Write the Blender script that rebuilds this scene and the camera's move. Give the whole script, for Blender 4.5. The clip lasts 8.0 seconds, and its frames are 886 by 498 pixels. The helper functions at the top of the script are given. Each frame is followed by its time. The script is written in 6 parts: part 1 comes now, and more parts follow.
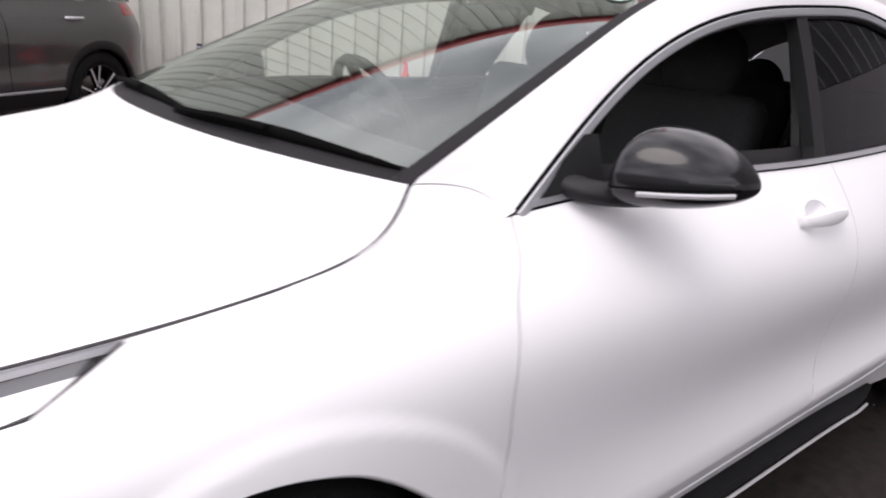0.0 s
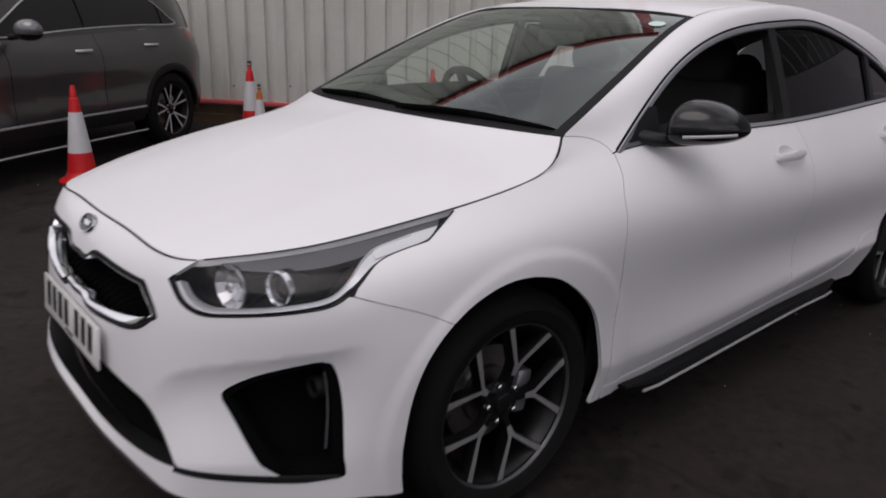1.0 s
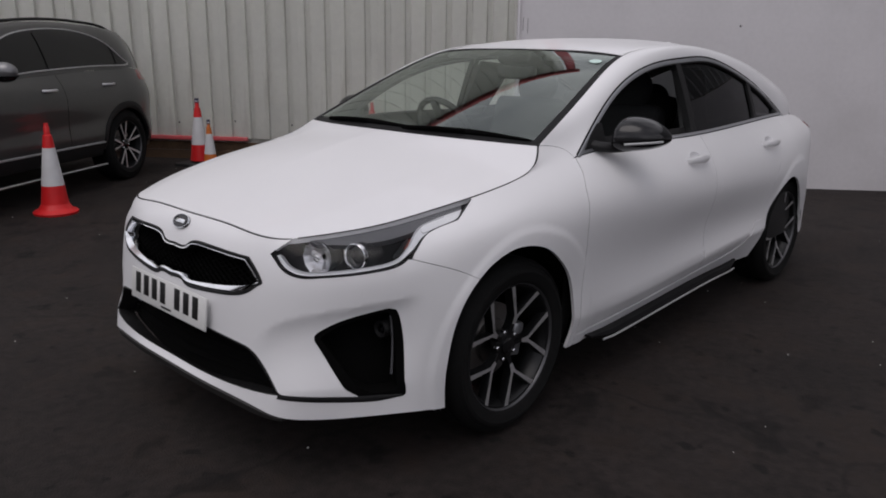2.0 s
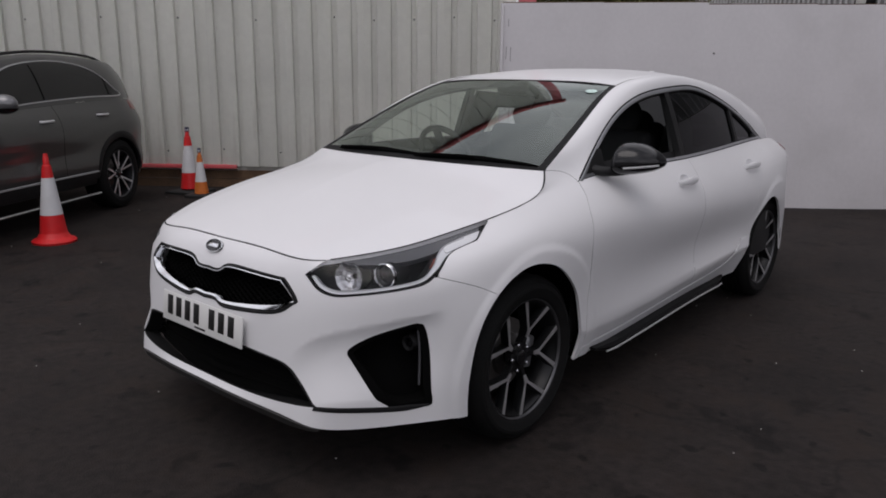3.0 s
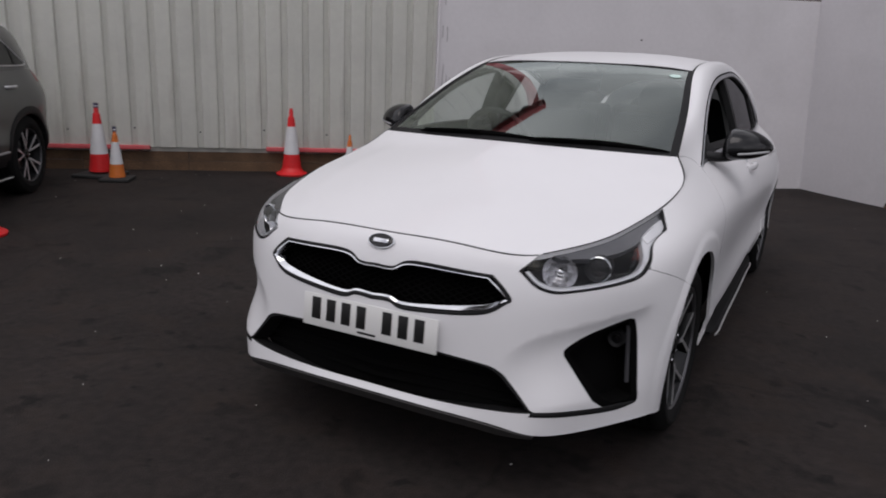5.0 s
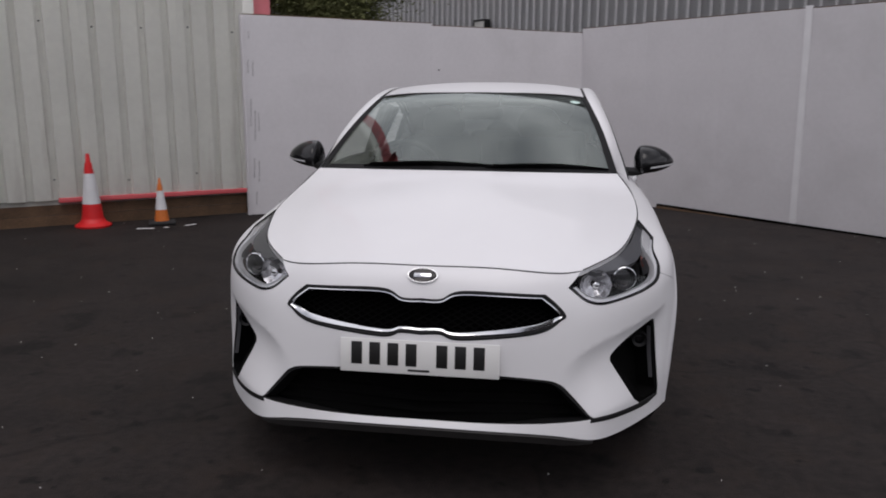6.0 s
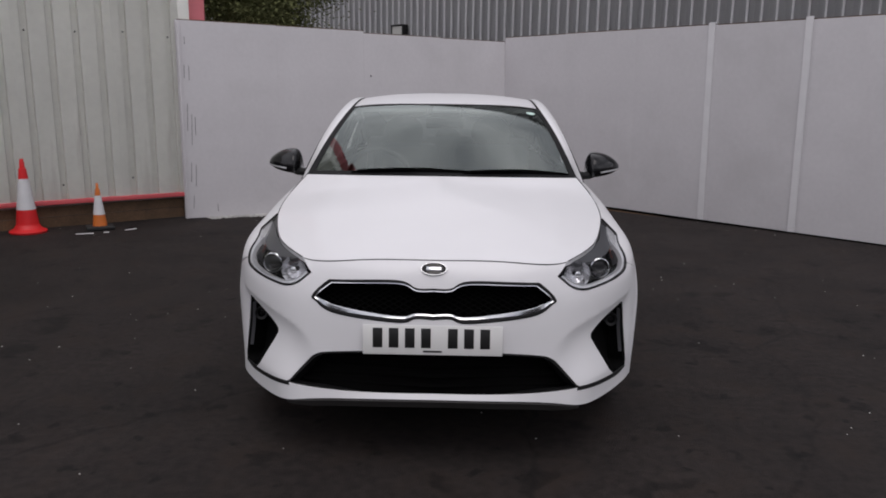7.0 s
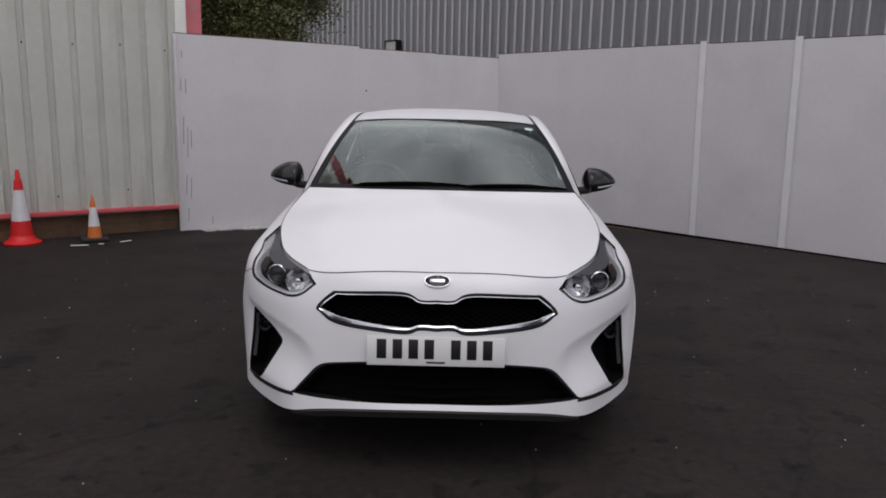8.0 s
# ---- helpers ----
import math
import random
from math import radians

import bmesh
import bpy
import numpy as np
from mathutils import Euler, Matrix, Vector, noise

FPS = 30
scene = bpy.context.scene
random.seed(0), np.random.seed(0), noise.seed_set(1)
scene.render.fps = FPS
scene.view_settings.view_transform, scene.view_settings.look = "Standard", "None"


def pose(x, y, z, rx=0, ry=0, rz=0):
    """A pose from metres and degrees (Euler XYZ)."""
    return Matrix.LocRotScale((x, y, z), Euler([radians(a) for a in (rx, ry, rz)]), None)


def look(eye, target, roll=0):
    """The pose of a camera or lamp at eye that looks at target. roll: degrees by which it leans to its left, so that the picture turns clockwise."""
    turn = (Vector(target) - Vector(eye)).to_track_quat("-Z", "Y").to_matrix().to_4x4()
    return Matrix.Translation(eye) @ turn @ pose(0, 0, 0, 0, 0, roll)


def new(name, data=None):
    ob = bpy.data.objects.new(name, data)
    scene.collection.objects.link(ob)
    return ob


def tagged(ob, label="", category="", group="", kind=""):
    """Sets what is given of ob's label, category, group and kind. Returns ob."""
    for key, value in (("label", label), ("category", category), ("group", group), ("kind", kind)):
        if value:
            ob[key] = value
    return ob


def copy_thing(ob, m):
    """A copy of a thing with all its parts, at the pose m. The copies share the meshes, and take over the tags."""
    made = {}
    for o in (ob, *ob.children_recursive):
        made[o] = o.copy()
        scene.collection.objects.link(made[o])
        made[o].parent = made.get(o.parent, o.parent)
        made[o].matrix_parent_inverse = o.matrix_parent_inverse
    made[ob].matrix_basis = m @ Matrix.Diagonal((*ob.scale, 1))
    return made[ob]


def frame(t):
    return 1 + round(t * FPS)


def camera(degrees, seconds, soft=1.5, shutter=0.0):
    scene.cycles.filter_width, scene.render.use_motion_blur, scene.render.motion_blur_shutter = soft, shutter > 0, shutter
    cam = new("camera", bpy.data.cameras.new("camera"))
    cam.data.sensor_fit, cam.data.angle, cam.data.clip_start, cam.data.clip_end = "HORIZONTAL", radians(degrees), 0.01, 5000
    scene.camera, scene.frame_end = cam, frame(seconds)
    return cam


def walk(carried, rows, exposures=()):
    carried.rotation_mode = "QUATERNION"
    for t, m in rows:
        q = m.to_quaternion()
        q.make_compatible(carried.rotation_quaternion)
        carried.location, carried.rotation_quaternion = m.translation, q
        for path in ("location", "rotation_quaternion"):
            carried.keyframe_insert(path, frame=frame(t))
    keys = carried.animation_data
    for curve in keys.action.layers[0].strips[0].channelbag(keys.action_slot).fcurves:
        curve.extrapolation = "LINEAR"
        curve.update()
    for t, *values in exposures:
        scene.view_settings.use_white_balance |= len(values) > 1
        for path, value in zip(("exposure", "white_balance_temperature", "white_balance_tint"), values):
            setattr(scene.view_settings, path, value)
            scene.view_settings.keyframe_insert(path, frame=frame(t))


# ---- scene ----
cam = camera(61.2, 8.0, soft=1.8, shutter=0.4)
PATH = [
    (0, (1.577, 0.505, 1.256), (0.106, 1.713, 0.640), 4.2),
    (0.5, (1.757, 0.019, 1.276), (0.284, 1.24, 0.696), 2.6),
    (1, (2.076, -0.427, 1.323), (0.617, 0.799, 0.717), 1.5),
    (1.5, (2.209, -0.81, 1.331), (0.82, 0.54, 0.832), 0.5),
    (2, (2.35, -1.124, 1.343), (1.029, 0.286, 0.826), 0.9),
    (2.2, (2.380, -1.217, 1.360), (1.072, 0.214, 0.869), 0.8),
    (3.3, (2.346, -1.370, 1.371), (1.070, 0.102, 0.916), 0.7),
    (3.5, (2.333, -1.388, 1.372), (1.061, 0.084, 0.91), 1.5),
    (4, (2.119, -1.59, 1.355), (0.934, -0.026, 0.966), 1.5),
    (4.5, (1.742, -1.753, 1.34), (0.663, -0.119, 0.935), 2.0),
    (4.7, (1.562, -1.810, 1.345), (0.539, -0.155, 0.883), 2.0),
    (5.8, (0.585, -2.159, 1.343), (0.136, -0.262, 0.896), 0.9),
    (6, (0.414, -2.245, 1.342), (0.124, -0.309, 0.935), 0.3),
    (6.5, (0.184, -2.493, 1.383), (-0.003, -0.542, 0.987), 1.1),
    (7, (0.086, -2.649, 1.403), (0.048, -0.691, 0.999), 0.7),
    (7.5, (0.021, -2.692, 1.398), (0.014, -0.73, 1.012), 1.3),
    (8, (0.034, -2.695, 1.404), (0.023, -0.728, 1.038), 1.2),
]
EXPOSURES = [(0, 1.30, 6730, 19), (.5, .34, 6730, 19), (1, .15, 6700, 18), (1.5, .09, 6620, 17), (2, .00, 6560, 16), (3.5, .08, 6540, 16), (8, .13, 6540, 16)]
walk(cam, [(t, look(eye, target, roll)) for t, eye, target, roll in PATH], EXPOSURES)

# ---- world and light: an overcast afternoon ----
world = bpy.data.worlds.new("overcast_sky")
scene.world = world
world.use_nodes = True
wn, wl = world.node_tree.nodes, world.node_tree.links
wn.clear()
w_out, w_bg = wn.new("ShaderNodeOutputWorld"), wn.new("ShaderNodeBackground")
w_sky, w_mix, w_gain = wn.new("ShaderNodeTexSky"), wn.new("ShaderNodeMix"), wn.new("ShaderNodeMix")
w_co, w_map, w_noise, w_ramp = wn.new("ShaderNodeTexCoord"), wn.new("ShaderNodeMapping"), wn.new("ShaderNodeTexNoise"), wn.new("ShaderNodeValToRGB")
w_sky.sky_type, w_sky.sun_disc, w_sky.sun_elevation, w_sky.sun_rotation = "NISHITA", False, radians(63), radians(169)
w_map.inputs["Scale"].default_value = (1, 1, 2.2)
w_noise.inputs["Scale"].default_value, w_noise.inputs["Detail"].default_value = 2.3, 6
w_ramp.color_ramp.elements[0].position, w_ramp.color_ramp.elements[0].color = .37, (4.5, 4.65, 5.0, 1)
w_ramp.color_ramp.elements[1].position, w_ramp.color_ramp.elements[1].color = .63, (11.4, 11.5, 11.8, 1)
w_mix.data_type = "RGBA"
w_mix.inputs[0].default_value = .86
wl.new(w_co.outputs["Generated"], w_map.inputs["Vector"])
wl.new(w_map.outputs["Vector"], w_noise.inputs["Vector"])
wl.new(w_noise.outputs["Fac"], w_ramp.inputs["Fac"])
wl.new(w_sky.outputs["Color"], w_mix.inputs[6])
wl.new(w_ramp.outputs["Color"], w_mix.inputs[7])
wl.new(w_mix.outputs[2], w_bg.inputs["Color"])
wl.new(w_bg.outputs["Background"], w_out.inputs["Surface"])
w_bg.inputs["Strength"].default_value = .1

sun = new("sun", bpy.data.lights.new("sun", "SUN"))
sun.data.energy, sun.data.angle, sun.data.color = .7, radians(40), (1, .97, .93)
sun.matrix_world = look((1.4, -7, 14), (0, 0, 0))


# ---- materials ----
def material(name, color, rough=.5, metal=0.0, coat=0.0, spread=0.0, grain=0.0, scale=8.0, bump=0.0, bump_scale=200.0, stain=None, stain_scale=1.2, stain_at=(.55, .75), emit=None, spec=.5, per_piece=0.0, stretch=1.0):
    """A principled material: colour varied by noise at two scales, optional stains, roughness that varies with them, fine bump."""
    m = bpy.data.materials.new(name)
    m.use_nodes = True
    nodes, links = m.node_tree.nodes, m.node_tree.links
    b = nodes["Principled BSDF"]
    b.inputs["Base Color"].default_value = (*color, 1)
    b.inputs["Roughness"].default_value, b.inputs["Metallic"].default_value = rough, metal
    b.inputs["Coat Weight"].default_value, b.inputs["Coat Roughness"].default_value = coat, .06
    b.inputs["Specular IOR Level"].default_value = spec
    if emit:
        b.inputs["Emission Color"].default_value, b.inputs["Emission Strength"].default_value = (*color, 1), emit
    co = nodes.new("ShaderNodeTexCoord")
    runs = nodes.new("ShaderNodeMapping")
    runs.inputs["Scale"].default_value = (1, 1, stretch)
    links.new(co.outputs["Object"], runs.inputs["Vector"])
    out = None
    if spread or grain or stain:
        rgb = nodes.new("ShaderNodeRGB")
        rgb.outputs[0].default_value = (*color, 1)
        out = rgb.outputs[0]
        for amount, sc, det in ((spread, scale, 5), (grain, scale * 14, 2)):
            if amount:
                n, h, mul = nodes.new("ShaderNodeTexNoise"), nodes.new("ShaderNodeMapRange"), nodes.new("ShaderNodeHueSaturation")
                n.inputs["Scale"].default_value, n.inputs["Detail"].default_value = sc, det
                h.inputs["From Min"].default_value, h.inputs["From Max"].default_value = .3, .7
                h.inputs["To Min"].default_value, h.inputs["To Max"].default_value = 1 - amount, 1 + amount
                links.new(co.outputs["Object"], n.inputs["Vector"])
                links.new(n.outputs["Fac"], h.inputs["Value"])
                links.new(h.outputs["Result"], mul.inputs["Value"])
                links.new(out, mul.inputs["Color"])
                out = mul.outputs["Color"]
        if stain:
            n, r, mix = nodes.new("ShaderNodeTexNoise"), nodes.new("ShaderNodeMapRange"), nodes.new("ShaderNodeMix")
            n.inputs["Scale"].default_value, n.inputs["Detail"].default_value, n.inputs["Roughness"].default_value = stain_scale, 8, .65
            r.inputs["From Min"].default_value, r.inputs["From Max"].default_value = stain_at
            mix.data_type = "RGBA"
            mix.inputs[7].default_value = (*stain, 1)
            links.new(runs.outputs["Vector"], n.inputs["Vector"])
            links.new(n.outputs["Fac"], r.inputs["Value"])
            links.new(r.outputs["Result"], mix.inputs[0])
            links.new(out, mix.inputs[6])
            out = mix.outputs[2]
    if per_piece:
        info, h, mul = nodes.new("ShaderNodeObjectInfo"), nodes.new("ShaderNodeMapRange"), nodes.new("ShaderNodeHueSaturation")
        h.inputs["To Min"].default_value, h.inputs["To Max"].default_value = 1 - per_piece, 1 + per_piece
        links.new(info.outputs["Random"], h.inputs["Value"])
        links.new(h.outputs["Result"], mul.inputs["Value"])
        if out is None:
            mul.inputs["Color"].default_value = (*color, 1)
        else:
            links.new(out, mul.inputs["Color"])
        out = mul.outputs["Color"]
    if out is not None:
        links.new(out, b.inputs["Base Color"])
    if bump:
        n, bp = nodes.new("ShaderNodeTexNoise"), nodes.new("ShaderNodeBump")
        n.inputs["Scale"].default_value, n.inputs["Detail"].default_value = bump_scale, 4
        bp.inputs["Strength"].default_value, bp.inputs["Distance"].default_value = bump, .01
        links.new(co.outputs["Object"], n.inputs["Vector"])
        links.new(n.outputs["Fac"], bp.inputs["Height"])
        links.new(bp.outputs["Normal"], b.inputs["Normal"])
    return m


def glass(name, tint, base=.08, sheen=(.95, .95, .95)):
    """A thin pane: clear through-view with a tint, and a mirror gloss that grows towards grazing views."""
    m = bpy.data.materials.new(name)
    m.use_nodes = True
    nodes, links = m.node_tree.nodes, m.node_tree.links
    nodes.remove(nodes["Principled BSDF"])
    tr, gl, mix, lw = nodes.new("ShaderNodeBsdfTransparent"), nodes.new("ShaderNodeBsdfGlossy"), nodes.new("ShaderNodeMixShader"), nodes.new("ShaderNodeLayerWeight")
    up, fac = nodes.new("ShaderNodeMath"), nodes.new("ShaderNodeMapRange")
    tr.inputs["Color"].default_value = (*tint, 1)
    gl.inputs["Color"].default_value = (*sheen, 1)
    gl.inputs["Roughness"].default_value = 0
    lw.inputs["Blend"].default_value = .5
    up.operation, up.inputs[1].default_value = "POWER", 4.0
    fac.inputs["To Min"].default_value, fac.inputs["To Max"].default_value = base, 1.0
    links.new(lw.outputs["Facing"], up.inputs[0])
    links.new(up.outputs[0], fac.inputs["Value"])
    links.new(fac.outputs["Result"], mix.inputs[0])
    links.new(tr.outputs[0], mix.inputs[1])
    links.new(gl.outputs[0], mix.inputs[2])
    links.new(mix.outputs[0], nodes["Material Output"].inputs["Surface"])
    return m


PAINT = material("white_paint", (.75, .748, .758), .44, coat=.28, spread=.012, scale=3, spec=.4)
GREY_PAINT = material("grey_metallic_paint", (.047, .0468, .0475), .34, metal=.35, coat=.8, grain=.06, scale=30, spread=.04)
# mirror shells in body grey, the sky's reflection painted in as a lighter tone
MIRROR_CAP = material("sky_lit_grey_paint", (.17, .17, .175), .3, metal=.5, coat=.5, spread=.04)
BLACK_GLOSS = material("gloss_black", (.008, .008, .009), .16, coat=.12, spread=.1, spec=.35)
BLACK_PLASTIC = material("black_plastic", (.008, .008, .0085), .55, grain=.15, bump=.15, bump_scale=350, spec=.32)
BLACK_MATT = material("matt_black", (.003, .003, .003), .95, spread=.1, spec=.05)
RUBBER = material("tyre_rubber", (.0055, .0055, .0055), .8, grain=.2, spread=.15, bump=.1, spec=.2, stain=(.012, .011, .010), stain_scale=7, stain_at=(.6, .9))
CHROME = material("chrome", (.72, .73, .75), .12, metal=1, spread=.03)
SATIN = material("satin_silver", (.50, .51, .53), .32, metal=.8, spread=.04)
RIM_FACE = material("machined_alloy", (.60, .60, .61), .36, metal=.75, grain=.05)
RIM_DARK = material("dark_grey_alloy", (.008, .0083, .009), .35, metal=.4, grain=.1)
DISC = material("brake_disc_steel", (.30, .29, .28), .35, metal=1, spread=.1, stain=(.16, .09, .05), stain_scale=20)
LAMP_DARK = material("lamp_housing_dark", (.006, .006, .007), .5, spread=.2, scale=20, spec=.2)
LAMP_GREY = material("lamp_bezel_grey", (.085, .086, .093), .42, metal=.3, coat=.15)
LAMP_SILVER = material("lamp_silver", (.70, .705, .72), .3, metal=.35, coat=.3, spread=.05)
BRIGHT_TRIM = material("brushed_bright_trim", (.56, .56, .57), .34, metal=.5, spread=.05)
LAMP_BOWL = material("lamp_reflector_grey", (.66, .66, .68), .24, metal=.85, spread=.1, scale=25)
SEAM_GREY = material("panel_gap_grey", (.16, .16, .165), .8, spread=.1)
LAMP_WHITE = material("lamp_guide_white", (.74, .74, .75), .25, metal=.3, coat=.4, spread=.03)
LIP_GREY = material("dark_grey_lip_plastic", (.017, .0155, .015), .6, spread=.2, scale=12, bump=.1)
LIP_METAL = material("rim_edge_grey", (.10, .10, .105), .35, metal=.6, grain=.05)
SEAM_DARK = material("panel_gap_dark", (.045, .045, .047), .8, spread=.1)
RED_LENS = material("red_lamp_lens", (.24, .006, .008), .2, coat=.4)
AMBER = material("amber_lens", (.24, .055, .035), .3, coat=.5)
SCREEN = glass("windscreen_glass", (.86, .93, .89), .118, (.87, .95, .905))
CLEAR = glass("clear_lens", (.95, .955, .96), .03, (.52, .52, .53))
GRILLE_BLACK = material("grille_black", (.005, .005, .0055), .6, spec=.2, spread=.1)
LIGHT_BAR = material("light_bar_grey", (.12, .12, .13), .35, metal=.3, spread=.05)
CLEARSIDE = glass("side_window_glass", (.94, .96, .94), .05)
PRIVACY = glass("privacy_glass", (.10, .105, .105), .02, (.42, .42, .43))
CABIN = material("cabin_trim_dark", (.008, .008, .0085), .6, grain=.15, bump=.1)
CABIN_GREY = material("cabin_cloth_grey", (.011, .011, .012), .85, grain=.25, bump=.3)
LINING = material("headlining_grey", (.33, .33, .32), .9, grain=.05)
PLATE = material("plate_white", (.76, .76, .74), .35, coat=.3, spread=.02)
INK = material("plate_black", (.012, .012, .012), .4, spread=.05)
STICKER = material("sticker_pale_green", (.55, .72, .66), .5, spread=.05)
# ---- the body's surface: splines through its character lines, half the car, x to its left, y to its rear ----
def spline(t, p):
    """Natural cubic spline through the points p at the knots t: a function of an array."""
    t, p = np.asarray(t, float), np.asarray(p, float)
    n, h = len(t), np.diff(t)
    a, b = np.zeros((n, n)), np.zeros((n, p.shape[1]))
    a[0, 0] = a[-1, -1] = 1
    for i in range(1, n - 1):
        a[i, i - 1:i + 2] = h[i - 1], 2 * (h[i - 1] + h[i]), h[i]
        b[i] = 6 * ((p[i + 1] - p[i]) / h[i] - (p[i] - p[i - 1]) / h[i - 1])
    m = np.linalg.solve(a, b)

    def f(u):
        u = np.clip(np.asarray(u, float), t[0], t[-1])
        i = np.clip(np.searchsorted(t, u, side="right") - 1, 0, n - 2)
        d = h[i][..., None]
        w = ((u - t[i]) / h[i])[..., None]
        return p[i] * (1 - w) + p[i + 1] * w + d * d / 6 * (((1 - w) ** 3 - (1 - w)) * m[i] + (w ** 3 - w) * m[i + 1])
    return f


# knots along the perimeter: nose centre, nose, nose, corner, corner, wing, front wheel, door edge, door, door, rear wheel, quarter, rear corner, rear centre
KNOT = [0, .25, .49, .68, .90, 1.13, 1.48, 1.90, 2.80, 3.55, 4.13, 4.62, 5.05, 5.80]
LINES = {}
LINES["A"] = [(0, -.008, .278), (.25, -.002, .275), (.48, .03, .258), (.608, .098, .236), (.793, .345, .236), (.848, .54, .218), (.865, .88, .24), (.832, 1.3, .22), (.806, 2.2, .235), (.810, 2.95, .24), (.865, 3.53, .26), (.772, 3.98, .27), (.61, 4.24, .30), (0, 4.46, .30)]
LINES["B"] = [(0, .006, .30), (.25, .010, .302), (.48, .04, .315), (.63, .118, .328), (.788, .340, .338), (.862, .53, .345), (.873, .88, .36), (.87, 1.3, .345), (.868, 2.2, .365), (.872, 2.95, .40), (.862, 3.53, .40), (.777, 3.98, .38), (.63, 4.25, .40), (0, 4.52, .40)]
LINES["C"] = [(0, .017, .48), (.25, .025, .48), (.48, .065, .48), (.63, .16, .49), (.782, .35, .52), (.872, .54, .53), (.884, .88, .53), (.868, 1.3, .52), (.850, 2.2, .52), (.858, 2.95, .53), (.865, 3.53, .55), (.779, 3.98, .55), (.645, 4.25, .55), (0, 4.56, .55)]
LINES["D"] = [(0, .035, .63), (.25, .042, .63), (.48, .088, .63), (.63, .175, .635), (.775, .34, .64), (.858, .54, .67), (.884, .88, .68), (.885, 1.3, .68), (.885, 2.2, .68), (.880, 2.95, .69), (.867, 3.53, .70), (.772, 3.98, .72), (.645, 4.25, .72), (0, 4.55, .72)]
LINES["E"] = [(0, .07, .74), (.25, .075, .735), (.48, .122, .73), (.62, .21, .735), (.752, .36, .745), (.822, .55, .775), (.853, .88, .80), (.868, 1.3, .82), (.860, 2.2, .83), (.842, 2.95, .85), (.822, 3.53, .87), (.750, 3.95, .862), (.66, 4.20, .87), (0, 4.48, .86)]
LINES["F"] = [(0, .112, .79), (.25, .118, .788), (.47, .15, .776), (.58, .27, .79), (.66, .42, .815), (.70, .56, .838), (.742, .80, .877), (.751, 1.30, .945), (.765, 2.2, .962), (.755, 2.95, .982), (.70, 3.53, .988), (.648, 3.92, .972), (.58, 4.13, .948), (0, 4.38, .935)]


def mirrored(points):
    p = np.array(points, float)
    flip = np.array([-1, 1, 1])
    return np.vstack([p[5:0:-1] * flip, p, p[-2:-5:-1] * flip])


K = np.array(KNOT)
KM = np.concatenate([-K[5:0:-1], K, 2 * K[-1] - K[-2:-5:-1]])
CURVE = {k: spline(KM, mirrored(v)) for k, v in LINES.items()}


FOLD = np.linspace(.40, 1.05, 131)
FOLD = (FOLD, spline([.40, .47, .53, .60, .70, .82, .94, 1.05], [[1.60], [1.98], [2.24], [2.40], [2.52], [2.62], [2.70], [2.74]])(FOLD)[:, 0])


def wrap(s, v):
    """The wrap-round skin: s along the perimeter in metres, v 0 at the sill to 5 at the bonnet's edge and the waist."""
    s, v = np.broadcast_arrays(np.asarray(s, float), np.asarray(v, float))
    shape, s, v = s.shape, s.ravel(), v.ravel()
    rows = np.stack([CURVE[k](s) for k in "BCDEF"])              # 5, n, 3
    a = CURVE["A"](s)
    # natural spline over five even knots, solved once for all s
    m = np.zeros_like(rows)
    inv = np.linalg.inv(np.array([[4., 1, 0], [1, 4, 1], [0, 1, 4]]))
    m[1:4] = np.einsum("ij,jnk->ink", inv, 6 * (rows[2:] - 2 * rows[1:-1] + rows[:-2]))
    w = np.clip(v - 1, 0, 4)
    i = np.clip(w.astype(int), 0, 3)
    w = (w - i)[:, None]
    n = np.arange(len(s))
    p = rows[i, n] * (1 - w) + rows[i + 1, n] * w + (((1 - w) ** 3 - (1 - w)) * m[i, n] + (w ** 3 - w) * m[i + 1, n]) / 6
    low = v < 1
    p[low] = (a + (rows[0] - a) * v[:, None])[low]
    # facet that falls back under the bumper's fold
    a = np.abs(s)
    fold = np.interp(a, FOLD[0], FOLD[1])
    e = 1 - (1 - np.clip((fold - v) / .52, 0, 1)) ** 2
    for k in ((a - .43) / .16, (1.02 - a) / .14, (v - .8) / 1.0):
        k = np.clip(k, 0, 1)
        e = e * k * k * (3 - 2 * k)
    p -= np.stack([.55 * np.sign(s), -1 + 0 * s, 0 * s], 1) * (.013 * e)[:, None]
    # rolled lip round the wheel openings
    for yc, sgn in ((.88, 1), (3.53, 1)):
        r = np.hypot(p[:, 1] - yc, p[:, 2] - .315)
        e = np.clip((.457 - r) / .034, 0, 1)
        p[:, 0] += (.0065) * e * e * (3 - 2 * e) * np.clip((p[:, 0] - .7) / .1, 0, 1)
    return p.reshape(*shape, 3)


def normals(f, a, b, h=1e-3):
    da, db = f(a + h, b) - f(a - h, b), f(a, b + h) - f(a, b - h)
    n = np.cross(da, db)
    return n / (np.linalg.norm(n, axis=-1, keepdims=True) + 1e-12)


# upper body: G the edge of screen and roof panel, H the upper edge of the side windows and then the waist behind them
F0, F1, F2 = CURVE["F"](np.array([1.60, 1.76, 1.915]))
def cornered(t, p, at=2):
    """A line through the points with a corner at one of them."""
    a, b = spline(t[:at + 1], p[:at + 1]), spline(t[at:], p[at:])
    return lambda u: np.where(np.asarray(u, float)[..., None] < t[at], a(u), b(u))


